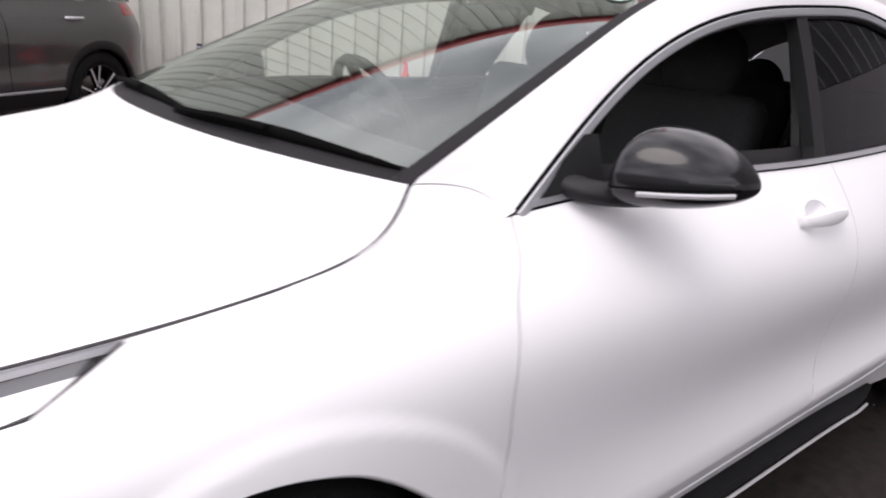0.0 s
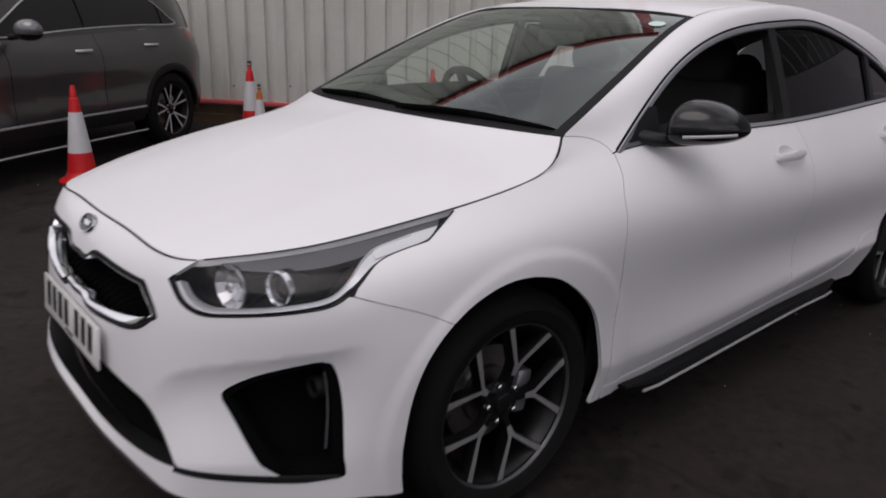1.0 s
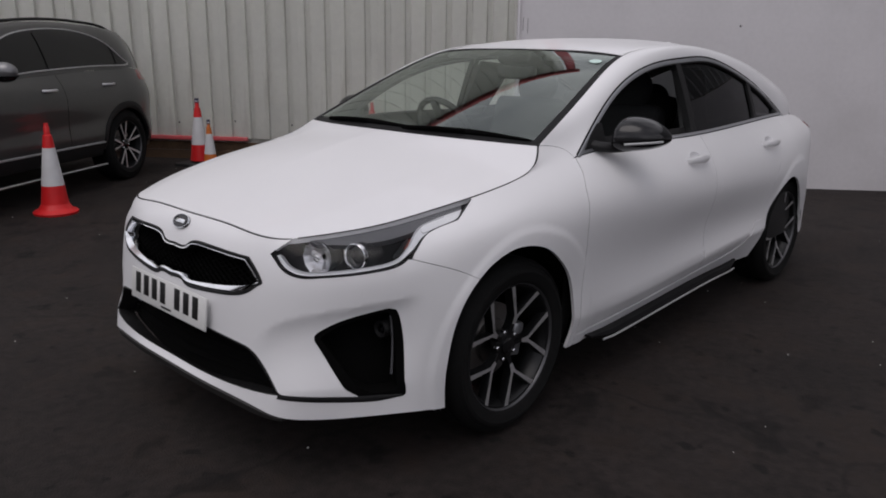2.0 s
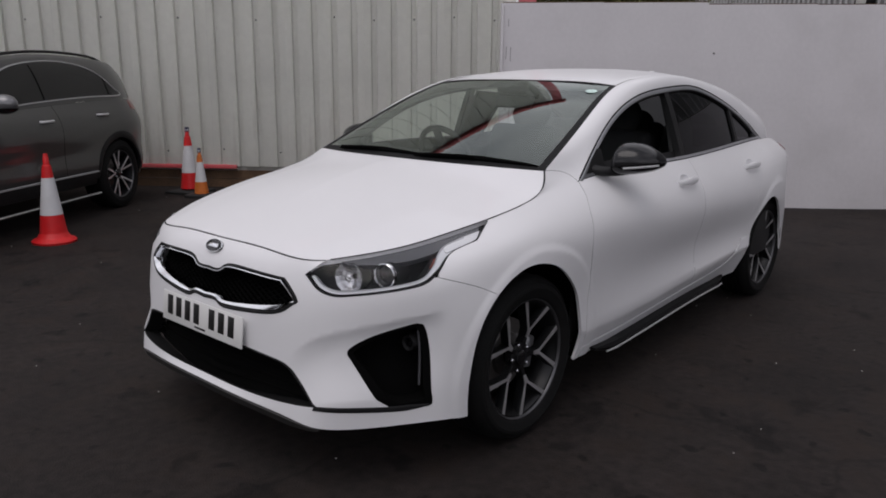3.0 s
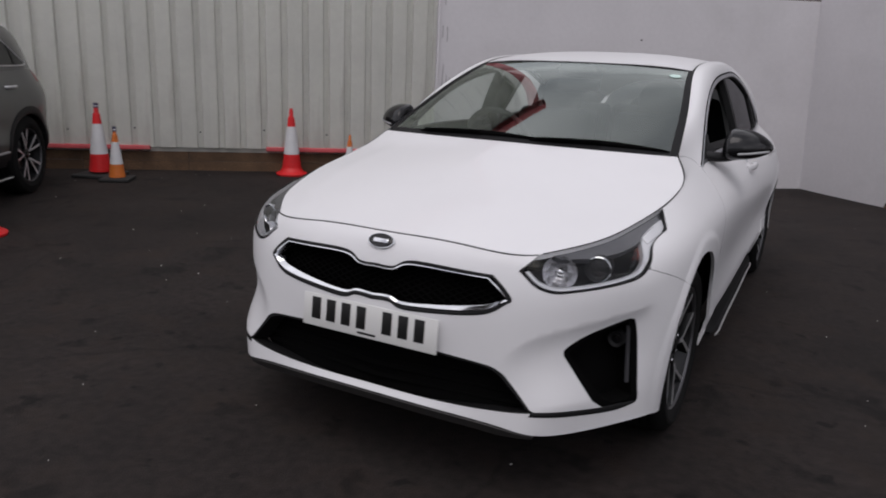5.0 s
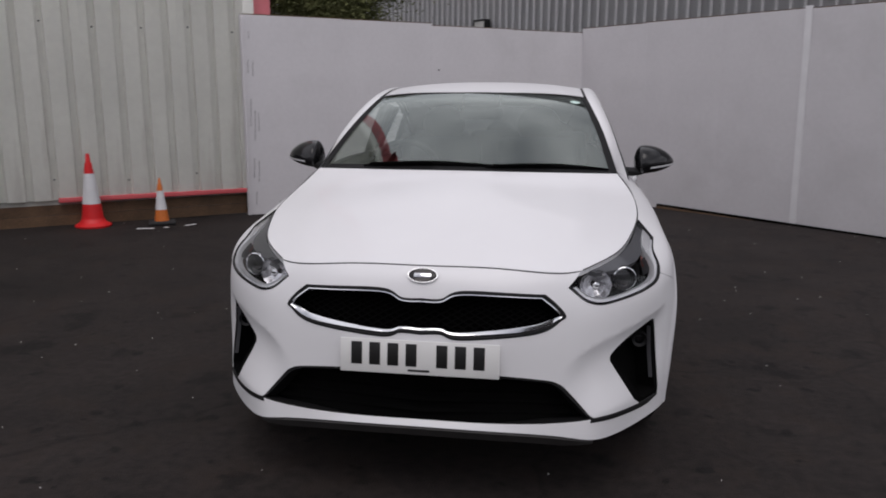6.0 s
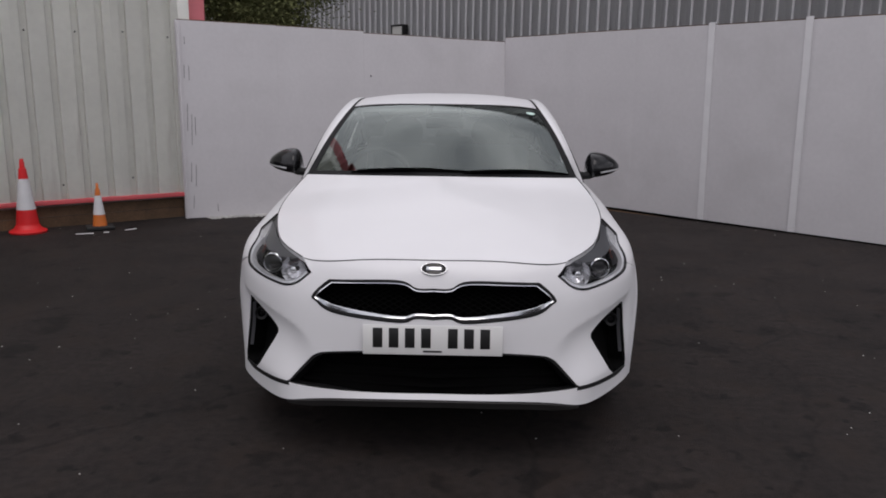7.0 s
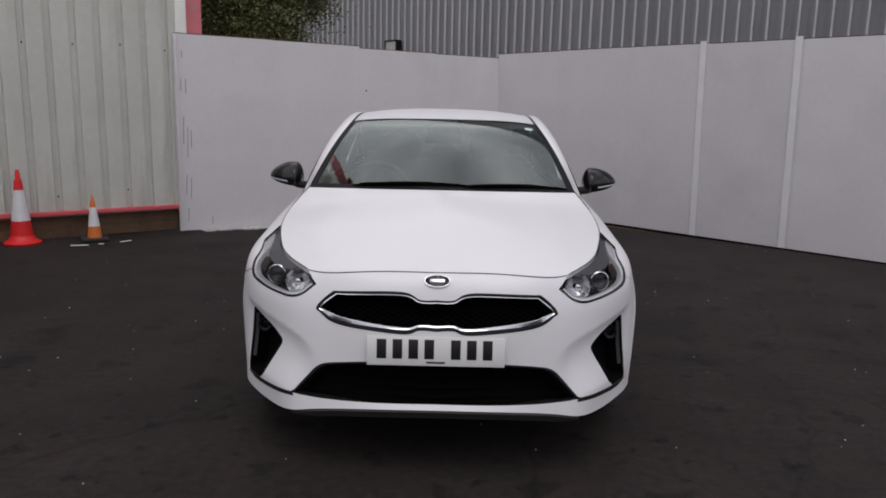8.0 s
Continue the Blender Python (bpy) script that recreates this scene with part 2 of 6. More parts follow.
UP = [0, .12, .24, .55, .95, 1.25, 1.7, 2.2, 2.65, 3.05, 3.4]
G = cornered(UP, [F0, (.738, 1.075, .936), (.686, 1.168, .999), (.634, 1.53, 1.168), (.563, 1.946, 1.326), (.553, 2.25, 1.368), (.548, 2.65, 1.370), (.54, 3.10, 1.322), (.53, 3.50, 1.25), (.505, 3.85, 1.175), (.48, 4.08, 1.12)])
H = cornered(UP, [F0, F1, F2, (.690, 1.63, 1.156), (.643, 2.07, 1.293), (.633, 2.40, 1.320), (.641, 2.755, 1.303), (.684, 3.31, 1.133), (.690, 3.66, .985), (.632, 3.92, .967), (.57, 4.10, .942)])
WAIST = CURVE["F"](np.linspace(1.2, 5.0, 400))


def side_x(y, z):
    """The side windows' surface."""
    xb, zb = np.interp(y, WAIST[:, 1], WAIST[:, 0]), np.interp(y, WAIST[:, 1], WAIST[:, 2])
    return xb - .30 * (z - zb) - .2 * (z - zb) ** 2


# ---- modelling helpers ----
def mesh_object(name, verts, faces, mat, parent=None, label="", smooth=True, vert_normals=None):
    me = bpy.data.meshes.new(name)
    me.from_pydata([tuple(map(float, p)) for p in verts], [], [tuple(map(int, f)) for f in faces])
    me.materials.append(mat)
    if smooth:
        me.polygons.foreach_set("use_smooth", [True] * len(me.polygons))
    me.update()
    if vert_normals is not None:
        me.normals_split_custom_set_from_vertices([tuple(map(float, n)) for n in vert_normals])
    ob = new(name, me)
    if parent is not None:
        ob.parent = parent
    if label:
        tagged(ob, label)
    return ob


def part(name, bm, mat, parent=None, label="", smooth=None):
    """Links a bmesh as one mesh object under a thing or part. smooth: the angle in degrees past which edges stay sharp."""
    bmesh.ops.recalc_face_normals(bm, faces=bm.faces)
    if smooth:
        for f in bm.faces:
            f.smooth = True
        for e in bm.edges:
            e.smooth = len(e.link_faces) == 2 and e.calc_face_angle(3) < radians(smooth)
    me = bpy.data.meshes.new(name)
    bm.to_mesh(me)
    bm.free()
    me.materials.append(mat)
    ob = new(name, me)
    if parent is not None:
        ob.parent = parent
    if label:
        tagged(ob, label)
    return ob


def empty(name, m, label, category, group="", kind=""):
    ob = new(name)
    ob.matrix_world = m
    return tagged(ob, label, category, group, kind)


def box(bm, size, at=(0, 0, 0), turn=(0, 0, 0), bevel=0.0, segments=1):
    """A box in a bmesh, bevelled."""
    made = bmesh.ops.create_cube(bm, size=1, matrix=pose(*at, *turn) @ Matrix.Diagonal((*size, 1)))
    if bevel:
        edges = list({e for v in made["verts"] for e in v.link_edges})
        bmesh.ops.bevel(bm, geom=edges, offset=bevel, segments=segments, affect="EDGES", profile=.5)
    return bm


def boxed(name, size, at, mat, parent, bevel=.004, turn=(0, 0, 0), label="", segments=2):
    return part(name, box(bmesh.new(), size, at, turn, bevel, segments), mat, parent, label, smooth=40)


def lathe(bm, profile, axis="x", n=48, at=(0, 0, 0), closed=False):
    """Turns a profile of (along the axis, radius) round the axis."""
    rings = []
    for a, r in profile:
        ring = []
        for k in range(n):
            c, s = math.cos(2 * math.pi * k / n), math.sin(2 * math.pi * k / n)
            p = {"x": (a, r * c, r * s), "y": (r * c, a, r * s), "z": (r * c, r * s, a)}[axis]
            ring.append(bm.verts.new((p[0] + at[0], p[1] + at[1], p[2] + at[2])))
        rings.append(ring)
    pairs = list(zip(rings, rings[1:])) + ([(rings[-1], rings[0])] if closed else [])
    for r0, r1 in pairs:
        for k in range(n):
            bm.faces.new((r0[k], r0[(k + 1) % n], r1[(k + 1) % n], r1[k]))
    return rings


def catmull(points, n=12, closed=False):
    """A smooth line through the points, n steps each; a point given twice in a row is a corner."""
    p = [np.array(q, float) for q in points]
    out, m = [], len(p)
    for i in range(m if closed else m - 1):
        p1, p2 = p[i], p[(i + 1) % m]
        if np.allclose(p1, p2):
            continue
        p0 = p[i - 1] if closed or i else p1
        p3 = p[(i + 2) % m] if closed or i + 2 < m else p2
        for k in range(n):
            t = k / n
            out.append(.5 * (2 * p1 + (p2 - p0) * t + (2 * p0 - 5 * p1 + 4 * p2 - p3) * t * t + (3 * p1 - p0 - 3 * p2 + p3) * t ** 3))
    if not closed:
        out.append(p[-1])
    return np.array(out)


def tube(name, points, radius, mat, parent=None, sides=8, squash=1.0, label="", closed=False):
    """A round or flattened bar along a line of points."""
    bm, rings = bmesh.new(), []
    p = [Vector(q) for q in points]
    for i, q in enumerate(p):
        a, b = (p[i - 1] if i or closed else q), (p[(i + 1) % len(p)] if i + 1 < len(p) or closed else q)
        d = (b - a).normalized()
        side = d.cross(Vector((0, 0, 1)))
        side = side.normalized() if side.length > 1e-4 else Vector((1, 0, 0))
        up = side.cross(d)
        rings.append([bm.verts.new(q + radius * (math.cos(2 * math.pi * k / sides) * side + squash * math.sin(2 * math.pi * k / sides) * up)) for k in range(sides)])
    for r0, r1 in list(zip(rings, rings[1:])) + ([(rings[-1], rings[0])] if closed else []):
        for k in range(sides):
            bm.faces.new((r0[k], r0[(k + 1) % sides], r1[(k + 1) % sides], r1[k]))
    if not closed:
        bm.faces.new(rings[0]), bm.faces.new(rings[-1])
    return part(name, bm, mat, parent, label, smooth=50)


def inside(q, loop):
    x, y = q[:, 0], q[:, 1]
    hit = np.zeros(len(q), bool)
    for (x0, y0), (x1, y1) in zip(loop, np.roll(loop, -1, axis=0)):
        if y0 != y1:
            hit ^= ((y0 > y) != (y1 > y)) & (x < (x1 - x0) * (y - y0) / (y1 - y0) + x0)
    return hit


def to_loop_distance(q, loop):
    best = np.full(len(q), 1e9)
    for a, b in zip(loop, np.roll(loop, -1, axis=0)):
        d = b - a
        t = np.clip(((q - a) @ d) / (d @ d + 1e-12), 0, 1)
        best = np.minimum(best, np.linalg.norm(q - a - t[:, None] * d, axis=1))
    return best


from mathutils.geometry import delaunay_2d_cdt


def even(loop, step):
    """The closed line again, with no piece longer than step."""
    out = []
    for a, b in zip(loop, np.roll(loop, -1, axis=0)):
        d = np.linalg.norm(b - a)
        if d > 1e-5:
            for k in range(max(1, math.ceil(d / step))):
                out.append(a + (b - a) * k / max(1, math.ceil(d / step)))
    return np.array(out)


def skin(name, f, outline, mat, parent, holes=(), step=.026, scale=(1, .125), thick=.012, lift=0.0, flip=False, label="", outward=1, creases=()):
    """A panel of the surface f(a, b) inside an outline of (a, b), with holes, its edges turned in by thick.
    scale turns (a, b) into about metres. flip mirrors it to the car's other side."""
    sc = np.array(scale)
    loops = [even(np.array(l, float) * sc, step * .8) for l in (outline, *holes)]
    lo, hi = loops[0].min(0), loops[0].max(0)
    gx, gy = np.meshgrid(np.arange(lo[0], hi[0], step), np.arange(lo[1], hi[1], step), indexing="ij")
    gx = gx + (np.arange(gx.shape[1]) % 2)[None, :] * step * .5
    q = np.stack([gx.ravel(), gy.ravel()], 1)
    keep = inside(q, loops[0])
    for l in loops[1:]:
        keep &= ~inside(q, l)
    q = q[keep]
    for l in loops:
        q = q[to_loop_distance(q, l) > step * .45]
    pts, edges = [], []
    for l in loops:
        n0 = len(pts)
        pts += [Vector(p) for p in l]
        edges += [(n0 + k, n0 + (k + 1) % len(l)) for k in range(len(l))]
    for l in creases:
        l = np.array(l, float) * sc
        q = q[np.min(np.linalg.norm(q[:, None] - l[None], axis=2), axis=1) > step * .4]
        n0 = len(pts)
        pts += [Vector(p) for p in l]
        edges += [(n0 + k, n0 + k + 1) for k in range(len(l) - 1)]
    pts += [Vector(p) for p in q]
    vs, _, fs, *_ = delaunay_2d_cdt(pts, edges, [], 0, 1e-6)
    vs = np.array([tuple(v) for v in vs])
    fs = np.array([tuple(t) for t in fs])
    mid = vs[fs].mean(1)
    keep = inside(mid, loops[0])
    for l in loops[1:]:
        keep &= ~inside(mid, l)
    fs = fs[keep]
    cr = np.cross(vs[fs[:, 1]] - vs[fs[:, 0]], vs[fs[:, 2]] - vs[fs[:, 0]])
    fs = fs[np.abs(cr) > 1e-9]
    cr = cr[np.abs(cr) > 1e-9]
    fs[cr < 0] = fs[cr < 0][:, ::-1]
    ab = vs / sc
    p, n = f(ab[:, 0], ab[:, 1]), normals(f, ab[:, 0], ab[:, 1]) * outward
    p = p + n * lift
    if outward < 0:
        fs = fs[:, ::-1]
    seen = {}
    for t in fs:
        for e in ((t[0], t[1]), (t[1], t[2]), (t[2], t[0])):
            seen[(min(e), max(e))] = None if (min(e), max(e)) in seen else e
    rim = [e for e in seen.values() if e is not None]
    ids = sorted({i for e in rim for i in e})
    top = {i: len(p) + k for k, i in enumerate(ids)}
    low = {i: len(p) + len(ids) + k for k, i in enumerate(ids)}
    verts = np.vstack([p, p[ids], p[ids] - n[ids] * thick]) if ids else p
    faces = [tuple(t) for t in fs]
    rimn = np.zeros((len(ids), 3))
    at = {i: k for k, i in enumerate(ids)}
    for a, b in rim:
        faces.append((top[b], top[a], low[a], low[b]))
        side = np.cross(p[b] - p[a], n[a])
        rimn[at[a]] += side
        rimn[at[b]] += side
    rimn /= np.linalg.norm(rimn, axis=1, keepdims=True) + 1e-9
    allnorm = np.vstack([n, rimn, rimn])
    if flip:
        verts, allnorm = verts * (-1, 1, 1), allnorm * (-1, 1, 1)
        faces = [t[::-1] for t in faces]
    return mesh_object(name, verts, faces, mat, parent, label, True, allnorm)


def ribbon(name, f, line, width, mat, parent, lift=.003, depth=.006, flip=False, scale=(1, .125), label="", tilt=0.0):
    """A raised strip along a line of (a, b) on the surface f, with rounded shoulders; tilt sinks its inner edge."""
    sc = np.array(scale)
    line = np.array(line, float)
    q = line * sc
    d = np.gradient(q, axis=0)
    d /= np.linalg.norm(d, axis=1, keepdims=True) + 1e-9
    side = np.stack([-d[:, 1], d[:, 0]], 1)
    width = np.broadcast_to(np.asarray(width, float), len(q))[:, None]
    rows = []
    for across, up in ((-.5, -depth), (-.5, .4 * lift), (-.36, lift), (.36, lift), (.5, .4 * lift), (.5, -depth)):
        ab = (q + side * width * across) / sc
        sink = np.broadcast_to(np.asarray(tilt, float), len(q))[:, None] * (across < 0)
        rows.append(f(ab[:, 0], ab[:, 1]) + normals(f, ab[:, 0], ab[:, 1]) * (up - sink))
    verts, m = np.vstack(rows), len(q)
    faces = [(r * m + k, r * m + k + 1, (r + 1) * m + k + 1, (r + 1) * m + k) for r in range(5) for k in range(m - 1)]
    faces += [tuple(r * m for r in range(6)), tuple(r * m + m - 1 for r in range(6))[::-1]]
    if flip:
        verts, faces = verts * (-1, 1, 1), [t[::-1] for t in faces]
    bm = bmesh.new()
    vv = [bm.verts.new(p) for p in verts]
    for t in faces:
        bm.faces.new([vv[i] for i in t])
    return part(name, bm, mat, parent, label, smooth=40)


def grid(name, p, mat, parent, flip=False, thick=0.0, label="", inward=None):
    """A sheet from a grid of points (rows, columns, 3)."""
    r, c, _ = p.shape
    verts = p.reshape(-1, 3)
    faces = [(i * c + j, i * c + j + 1, (i + 1) * c + j + 1, (i + 1) * c + j) for i in range(r - 1) for j in range(c - 1)]
    if flip:
        verts, faces = verts * (-1, 1, 1), [t[::-1] for t in faces]
    return mesh_object(name, verts, faces, mat, parent, label)


# ---- the white car ----
car = empty("car", pose(0, 0, 0), "white five-door estate car with black mirrors parked on the tarmac", "car")
LAMP = [(.545, 5), (.545, 5), (.477, 4.03), (.477, 4.03), (.536, 3.54), (.605, 3.34), (.69, 3.37), (.84, 3.52), (.92, 3.62), (.97, 3.86), (1.05, 4.34), (1.205, 4.46), (1.205, 4.46)]
ARCH = [(1.075, 0), (1.075, .6), (1.088, 1.5), (1.12, 2.05), (1.175, 2.5), (1.25, 2.87), (1.31, 3.06), (1.37, 3.17), (1.43, 3.19), (1.50, 3.12), (1.58, 2.93), (1.67, 2.5), (1.74, 2.0), (1.78, 1.3), (1.792, .6), (1.78, 0)]
REAR_ARCH = [(3.60, 0), (3.655, .65), (3.71, 1.65), (3.80, 2.35), (3.90, 2.70), (3.98, 2.78), (4.06, 2.66), (4.16, 2.25), (4.28, 1.4), (4.33, .7), (4.35, 0)]
FOG = [(.674, 2.08), (.747, 2.3), (.857, 2.45), (.888, 2.43), (.904, 2.25), (.922, 1.23), (.928, .75), (.912, .54), (.82, .59), (.82, .59), (.668, 1.93), (.668, 1.93)]
GRILLE = [(0, 3.49), (.066, 3.5), (.144, 3.78), (.40, 3.76), (.40, 3.76), (.468, 3.2), (.457, 3.05), (.376, 2.76), (.135, 2.58), (.066, 2.69), (0, 2.67)]
MOUTH = [(0, 1.9), (.22, 1.87), (.39, 1.80), (.455, 1.70), (.505, 1.45), (.605, .84), (.605, .84), (.376, .82), (.22, .86), (0, .9)]


def both(points):
    """A line over the car's nose: the given half and its mirror, as one closed loop."""
    p = np.array(points, float)
    return np.vstack([p, (p * (-1, 1))[::-1]])


lamp_low = catmull(LAMP, 8)
arch = catmull(ARCH, 8)
fog, grille, mouth = catmull(FOG, 6, True), both(catmull(GRILLE, 8)), both(catmull(MOUTH, 8))
seam_at = int(np.argmin(np.abs(arch[:, 1] - 2.72) + 9 * (arch[:, 0] > 1.3)))
arch_front, arch_rear = arch[:seam_at + 1], arch[seam_at:]
SEAM = arch[seam_at]

HANDLES = ((2.79, 4.27), (3.692, 4.10))
# bumper: lower edge of the lamps, seam to the wing, wheel opening, lower edge
low_part = lamp_low[lamp_low[:, 0] < .955]
half = np.vstack([[(0, 4.93), (.3, 4.93)], low_part, [(.965, 3.72)], arch_front[::-1]])
fold = np.linspace(.44, 1.0, 76)
fold = np.stack([fold, np.interp(fold, *FOLD)], 1)
bumper = skin("front_bumper", wrap, both(half), PAINT, car, holes=[grille, mouth, fog, fog * (-1, 1)], label="white bumper with wide air intakes", step=.011, creases=[fold, fold * (-1, 1)])
for flip in (False, True):
    door_cut = catmull([(1.915, 4.99), (1.895, 4.6), (1.85, 4.1), (1.83, 3.3), (1.84, 2.5), (1.83, 1.7), (1.832, .42)], 6)
    fender = np.vstack([[(1.205, 4.47), (1.39, 4.96), (1.58, 4.97), (1.64, 5), (1.75, 5)], door_cut - (.0025, 0), [(1.825, 0)], arch_rear[::-1][:-1], [SEAM + (.001, .010), (.967, 3.735)], lamp_low[(lamp_low[:, 0] > .970)]])
    skin("front_wing", wrap, fender, PAINT, car, flip=flip, step=.011)
    rear = catmull(REAR_ARCH, 8)
    cut_b = catmull([(2.96, 4.99), (2.955, 4.0), (2.94, 2.5), (2.93, .52)], 6)
    cut_c = catmull([(4.05, 4.98), (3.99, 4.4), (3.86, 3.9), (3.76, 3.2), (3.68, 2.2), (3.63, 1.7), (3.56, 1.5)], 6)
    sill_line = catmull([(1.835, .42), (2.2, .46), (2.7, .50), (3.1, .53), (3.34, .64), (3.46, .92), (3.52, 1.25), (3.56, 1.5)], 8)
    front_sill, rear_sill = sill_line[sill_line[:, 0] < 2.928], sill_line[sill_line[:, 0] > 2.936]
    cups = [np.array([(s0 + .052 * math.cos(q), v0 + .07 + .175 * math.sin(q)) for q in np.linspace(0, 2 * math.pi, 28, endpoint=False)]) for s0, v0 in HANDLES]
    front_door = skin("front_door", wrap, np.vstack([door_cut[::-1] + (.0015, 0), [(2.4, 4.99)], cut_b - (.0015, 0), front_sill[::-1]]), PAINT, car, flip=flip, holes=cups[:1], creases=[[(q, 1.0) for q in np.linspace(1.86, 2.91, 60)]])
    rear_door = skin("rear_door", wrap, np.vstack([cut_b[::-1] + (.0015, 0), [(3.5, 4.985)], cut_c - (.0015, 0), rear_sill[::-1]]), PAINT, car, flip=flip, holes=cups[1:], creases=[[(q, 1.0) for q in np.linspace(2.96, 3.42, 26)]])
    quarter = np.vstack([[(4.053, 4.98), (4.5, 4.98), (5.0, 4.97), (5.05, 3.0), (5.05, .2), (4.62, .05)], rear[::-1], cut_c[::-1] + (.003, .02)])
    skin("quarter_panel", wrap, quarter, PAINT, car, flip=flip, step=.014)
    sill = np.vstack([sill_line - (0, .05), [(3.645, 1.45), (3.66, .70), (3.61, .02), (3.3, .02), (1.83, .02)]])
    skin("sill", wrap, sill, PAINT, car, flip=flip, lift=.0025)
    # door handles: a pull bar over a hollow
    for door, (s0, v0) in zip((front_door, rear_door), HANDLES):
        c = wrap(np.array([s0]), np.array([v0]))[0]
        bm = bmesh.new()
        pts = catmull([(-.10, .0, 0), (-.088, .020, .001), (-.04, .034, .003), (.03, .036, .004), (.082, .026, .003), (.098, .004, 0)], 4)
        prev = None
        for k, (yy, xx, zz) in enumerate(pts):
            hh = .017 - .006 * abs(yy) / .1
            ring = [bm.verts.new((c[0] - .008 + xx + dx, c[1] + yy, c[2] + zz + dz)) for dx, dz in ((.006, -hh), (.012, 0), (.006, hh), (-.006, hh * .9), (-.009, 0), (-.006, -hh * .9))]
            if prev:
                for q in range(6):
                    bm.faces.new((prev[q], prev[(q + 1) % 6], ring[(q + 1) % 6], ring[q]))
            else:
                bm.faces.new(ring)
            prev = ring
        bm.faces.new(prev)
        if flip:
            bmesh.ops.scale(bm, vec=(-1, 1, 1), verts=bm.verts)
        part("handle", bm, PAINT, door, smooth=60)
        rr, qq = np.meshgrid(np.linspace(0, 1.03, 8), np.linspace(0, 2 * math.pi, 29), indexing="ij")
        cs, cv = s0 + .052 * rr * np.cos(qq), v0 + .07 + .175 * rr * np.sin(qq)
        grid("handle_cup", wrap(cs, cv) - normals(wrap, cs, cv) * (.001 + .026 * np.clip(1 - rr ** 2.2, 0, 1))[..., None], PAINT, door, flip=flip)
    # black side skirt with a silver edge
    line = [(1.93 + 1.49 * k / 20, 0) for k in range(21)]
    bm, prev = bmesh.new(), None
    for k, (s, _) in enumerate(line):
        a = wrap(np.array([s]), np.array([.0]))[0]
        e = min(1, .35 + k / 3, (20 - k) / 1.5)
        a = a + np.array([.028, 0, .016])
        a[2] += .012 * (1 - e)
        z1 = a[2] - .004 * e
        ring = [bm.verts.new(q) for q in ((a[0] - .03, a[1], z1 - .0), (a[0] + .002 + .004 * e, a[1], z1 + .006 * e), (a[0] + .003 + .024 * e, a[1], a[2] + .006 * e), (a[0] + .003 + .030 * e, a[1], a[2] - .010 * e), (a[0] + .002 + .020 * e, a[1], a[2] - .03 * e), (a[0] - .05, a[1], a[2] - .03 * e))]
        if prev:
            for q in range(6):
                bm.faces.new((prev[q], prev[(q + 1) % 6], ring[(q + 1) % 6], ring[q]))
        else:
            bm.faces.new(ring)
        prev = ring
    bm.faces.new(prev)
    if flip:
        bmesh.ops.scale(bm, vec=(-1, 1, 1), verts=bm.verts)
    skirt = part("side_skirt", bm, GRILLE_BLACK, car, "gloss black side skirt with a thin silver edge", smooth=40)
    pts = [(lambda a, e: (((a[0] + .040 + .026 * e) * (-1 if flip else 1)), a[1], a[2] - .004))(wrap(np.array([s]), np.array([0.]))[0], min(1, .35 + k / 3, (20 - k) / 1.5)) for k, (s, _) in enumerate(line)]
    tube("skirt_strip", pts[1:-1], .0045, BRIGHT_TRIM, skirt, sides=6)

# rear face and lower lip
rear_half = np.array([(5.06, .2), (5.06, 3.0), (5.01, 4.96), (5.4, 4.96), (5.8, 4.96)])
skin("tailgate_lower", wrap, np.vstack([rear_half, (rear_half * (-1, 1) + (11.6, 0))[::-1]]), PAINT, car, step=.06)
# black lower lip under the bumper
lip = np.array([CURVE["A"](np.array([s]))[0] for s in np.linspace(-.62, .62, 41)])
bm, prev = bmesh.new(), None
for k, a in enumerate(lip):
    e = min(1, (20 - abs(k - 20)) / 5)
    ring = [bm.verts.new(q) for q in ((a[0], a[1] + .012, a[2] + .004), (a[0], a[1] - .006 * e + .004, a[2] - .008), (a[0], a[1] + .006, a[2] - .016 - .018 * e), (a[0] * .99, a[1] + .04, a[2] - .018 - .018 * e), (a[0] * .98, a[1] + .045, a[2] - .004))]
    if prev:
        for q in range(5):
            bm.faces.new((prev[q], prev[(q + 1) % 5], ring[(q + 1) % 5], ring[q]))
    else:
        bm.faces.new(ring)
    prev = ring
bm.faces.new(prev)
part("front_lip", bm, LIP_GREY, car, "dark grey plastic lip", smooth=40)

# bonnet: a four-sided patch between nose edge, wing edges, scuttle and centre line
EDGE = spline([0, .2, .42, .62, .79, .90, 1], [CURVE["F"](np.array([s]))[0] for s in (.545, .80, 1.10, 1.39, 1.60)] + [(.735, 1.072, .934), (.684, 1.163, .998)])
CENTRE = spline([0, .15, .5, 1], [(0, .112, .79), (0, .24, .832), (0, .54, .922), (0, .985, 1.014)])


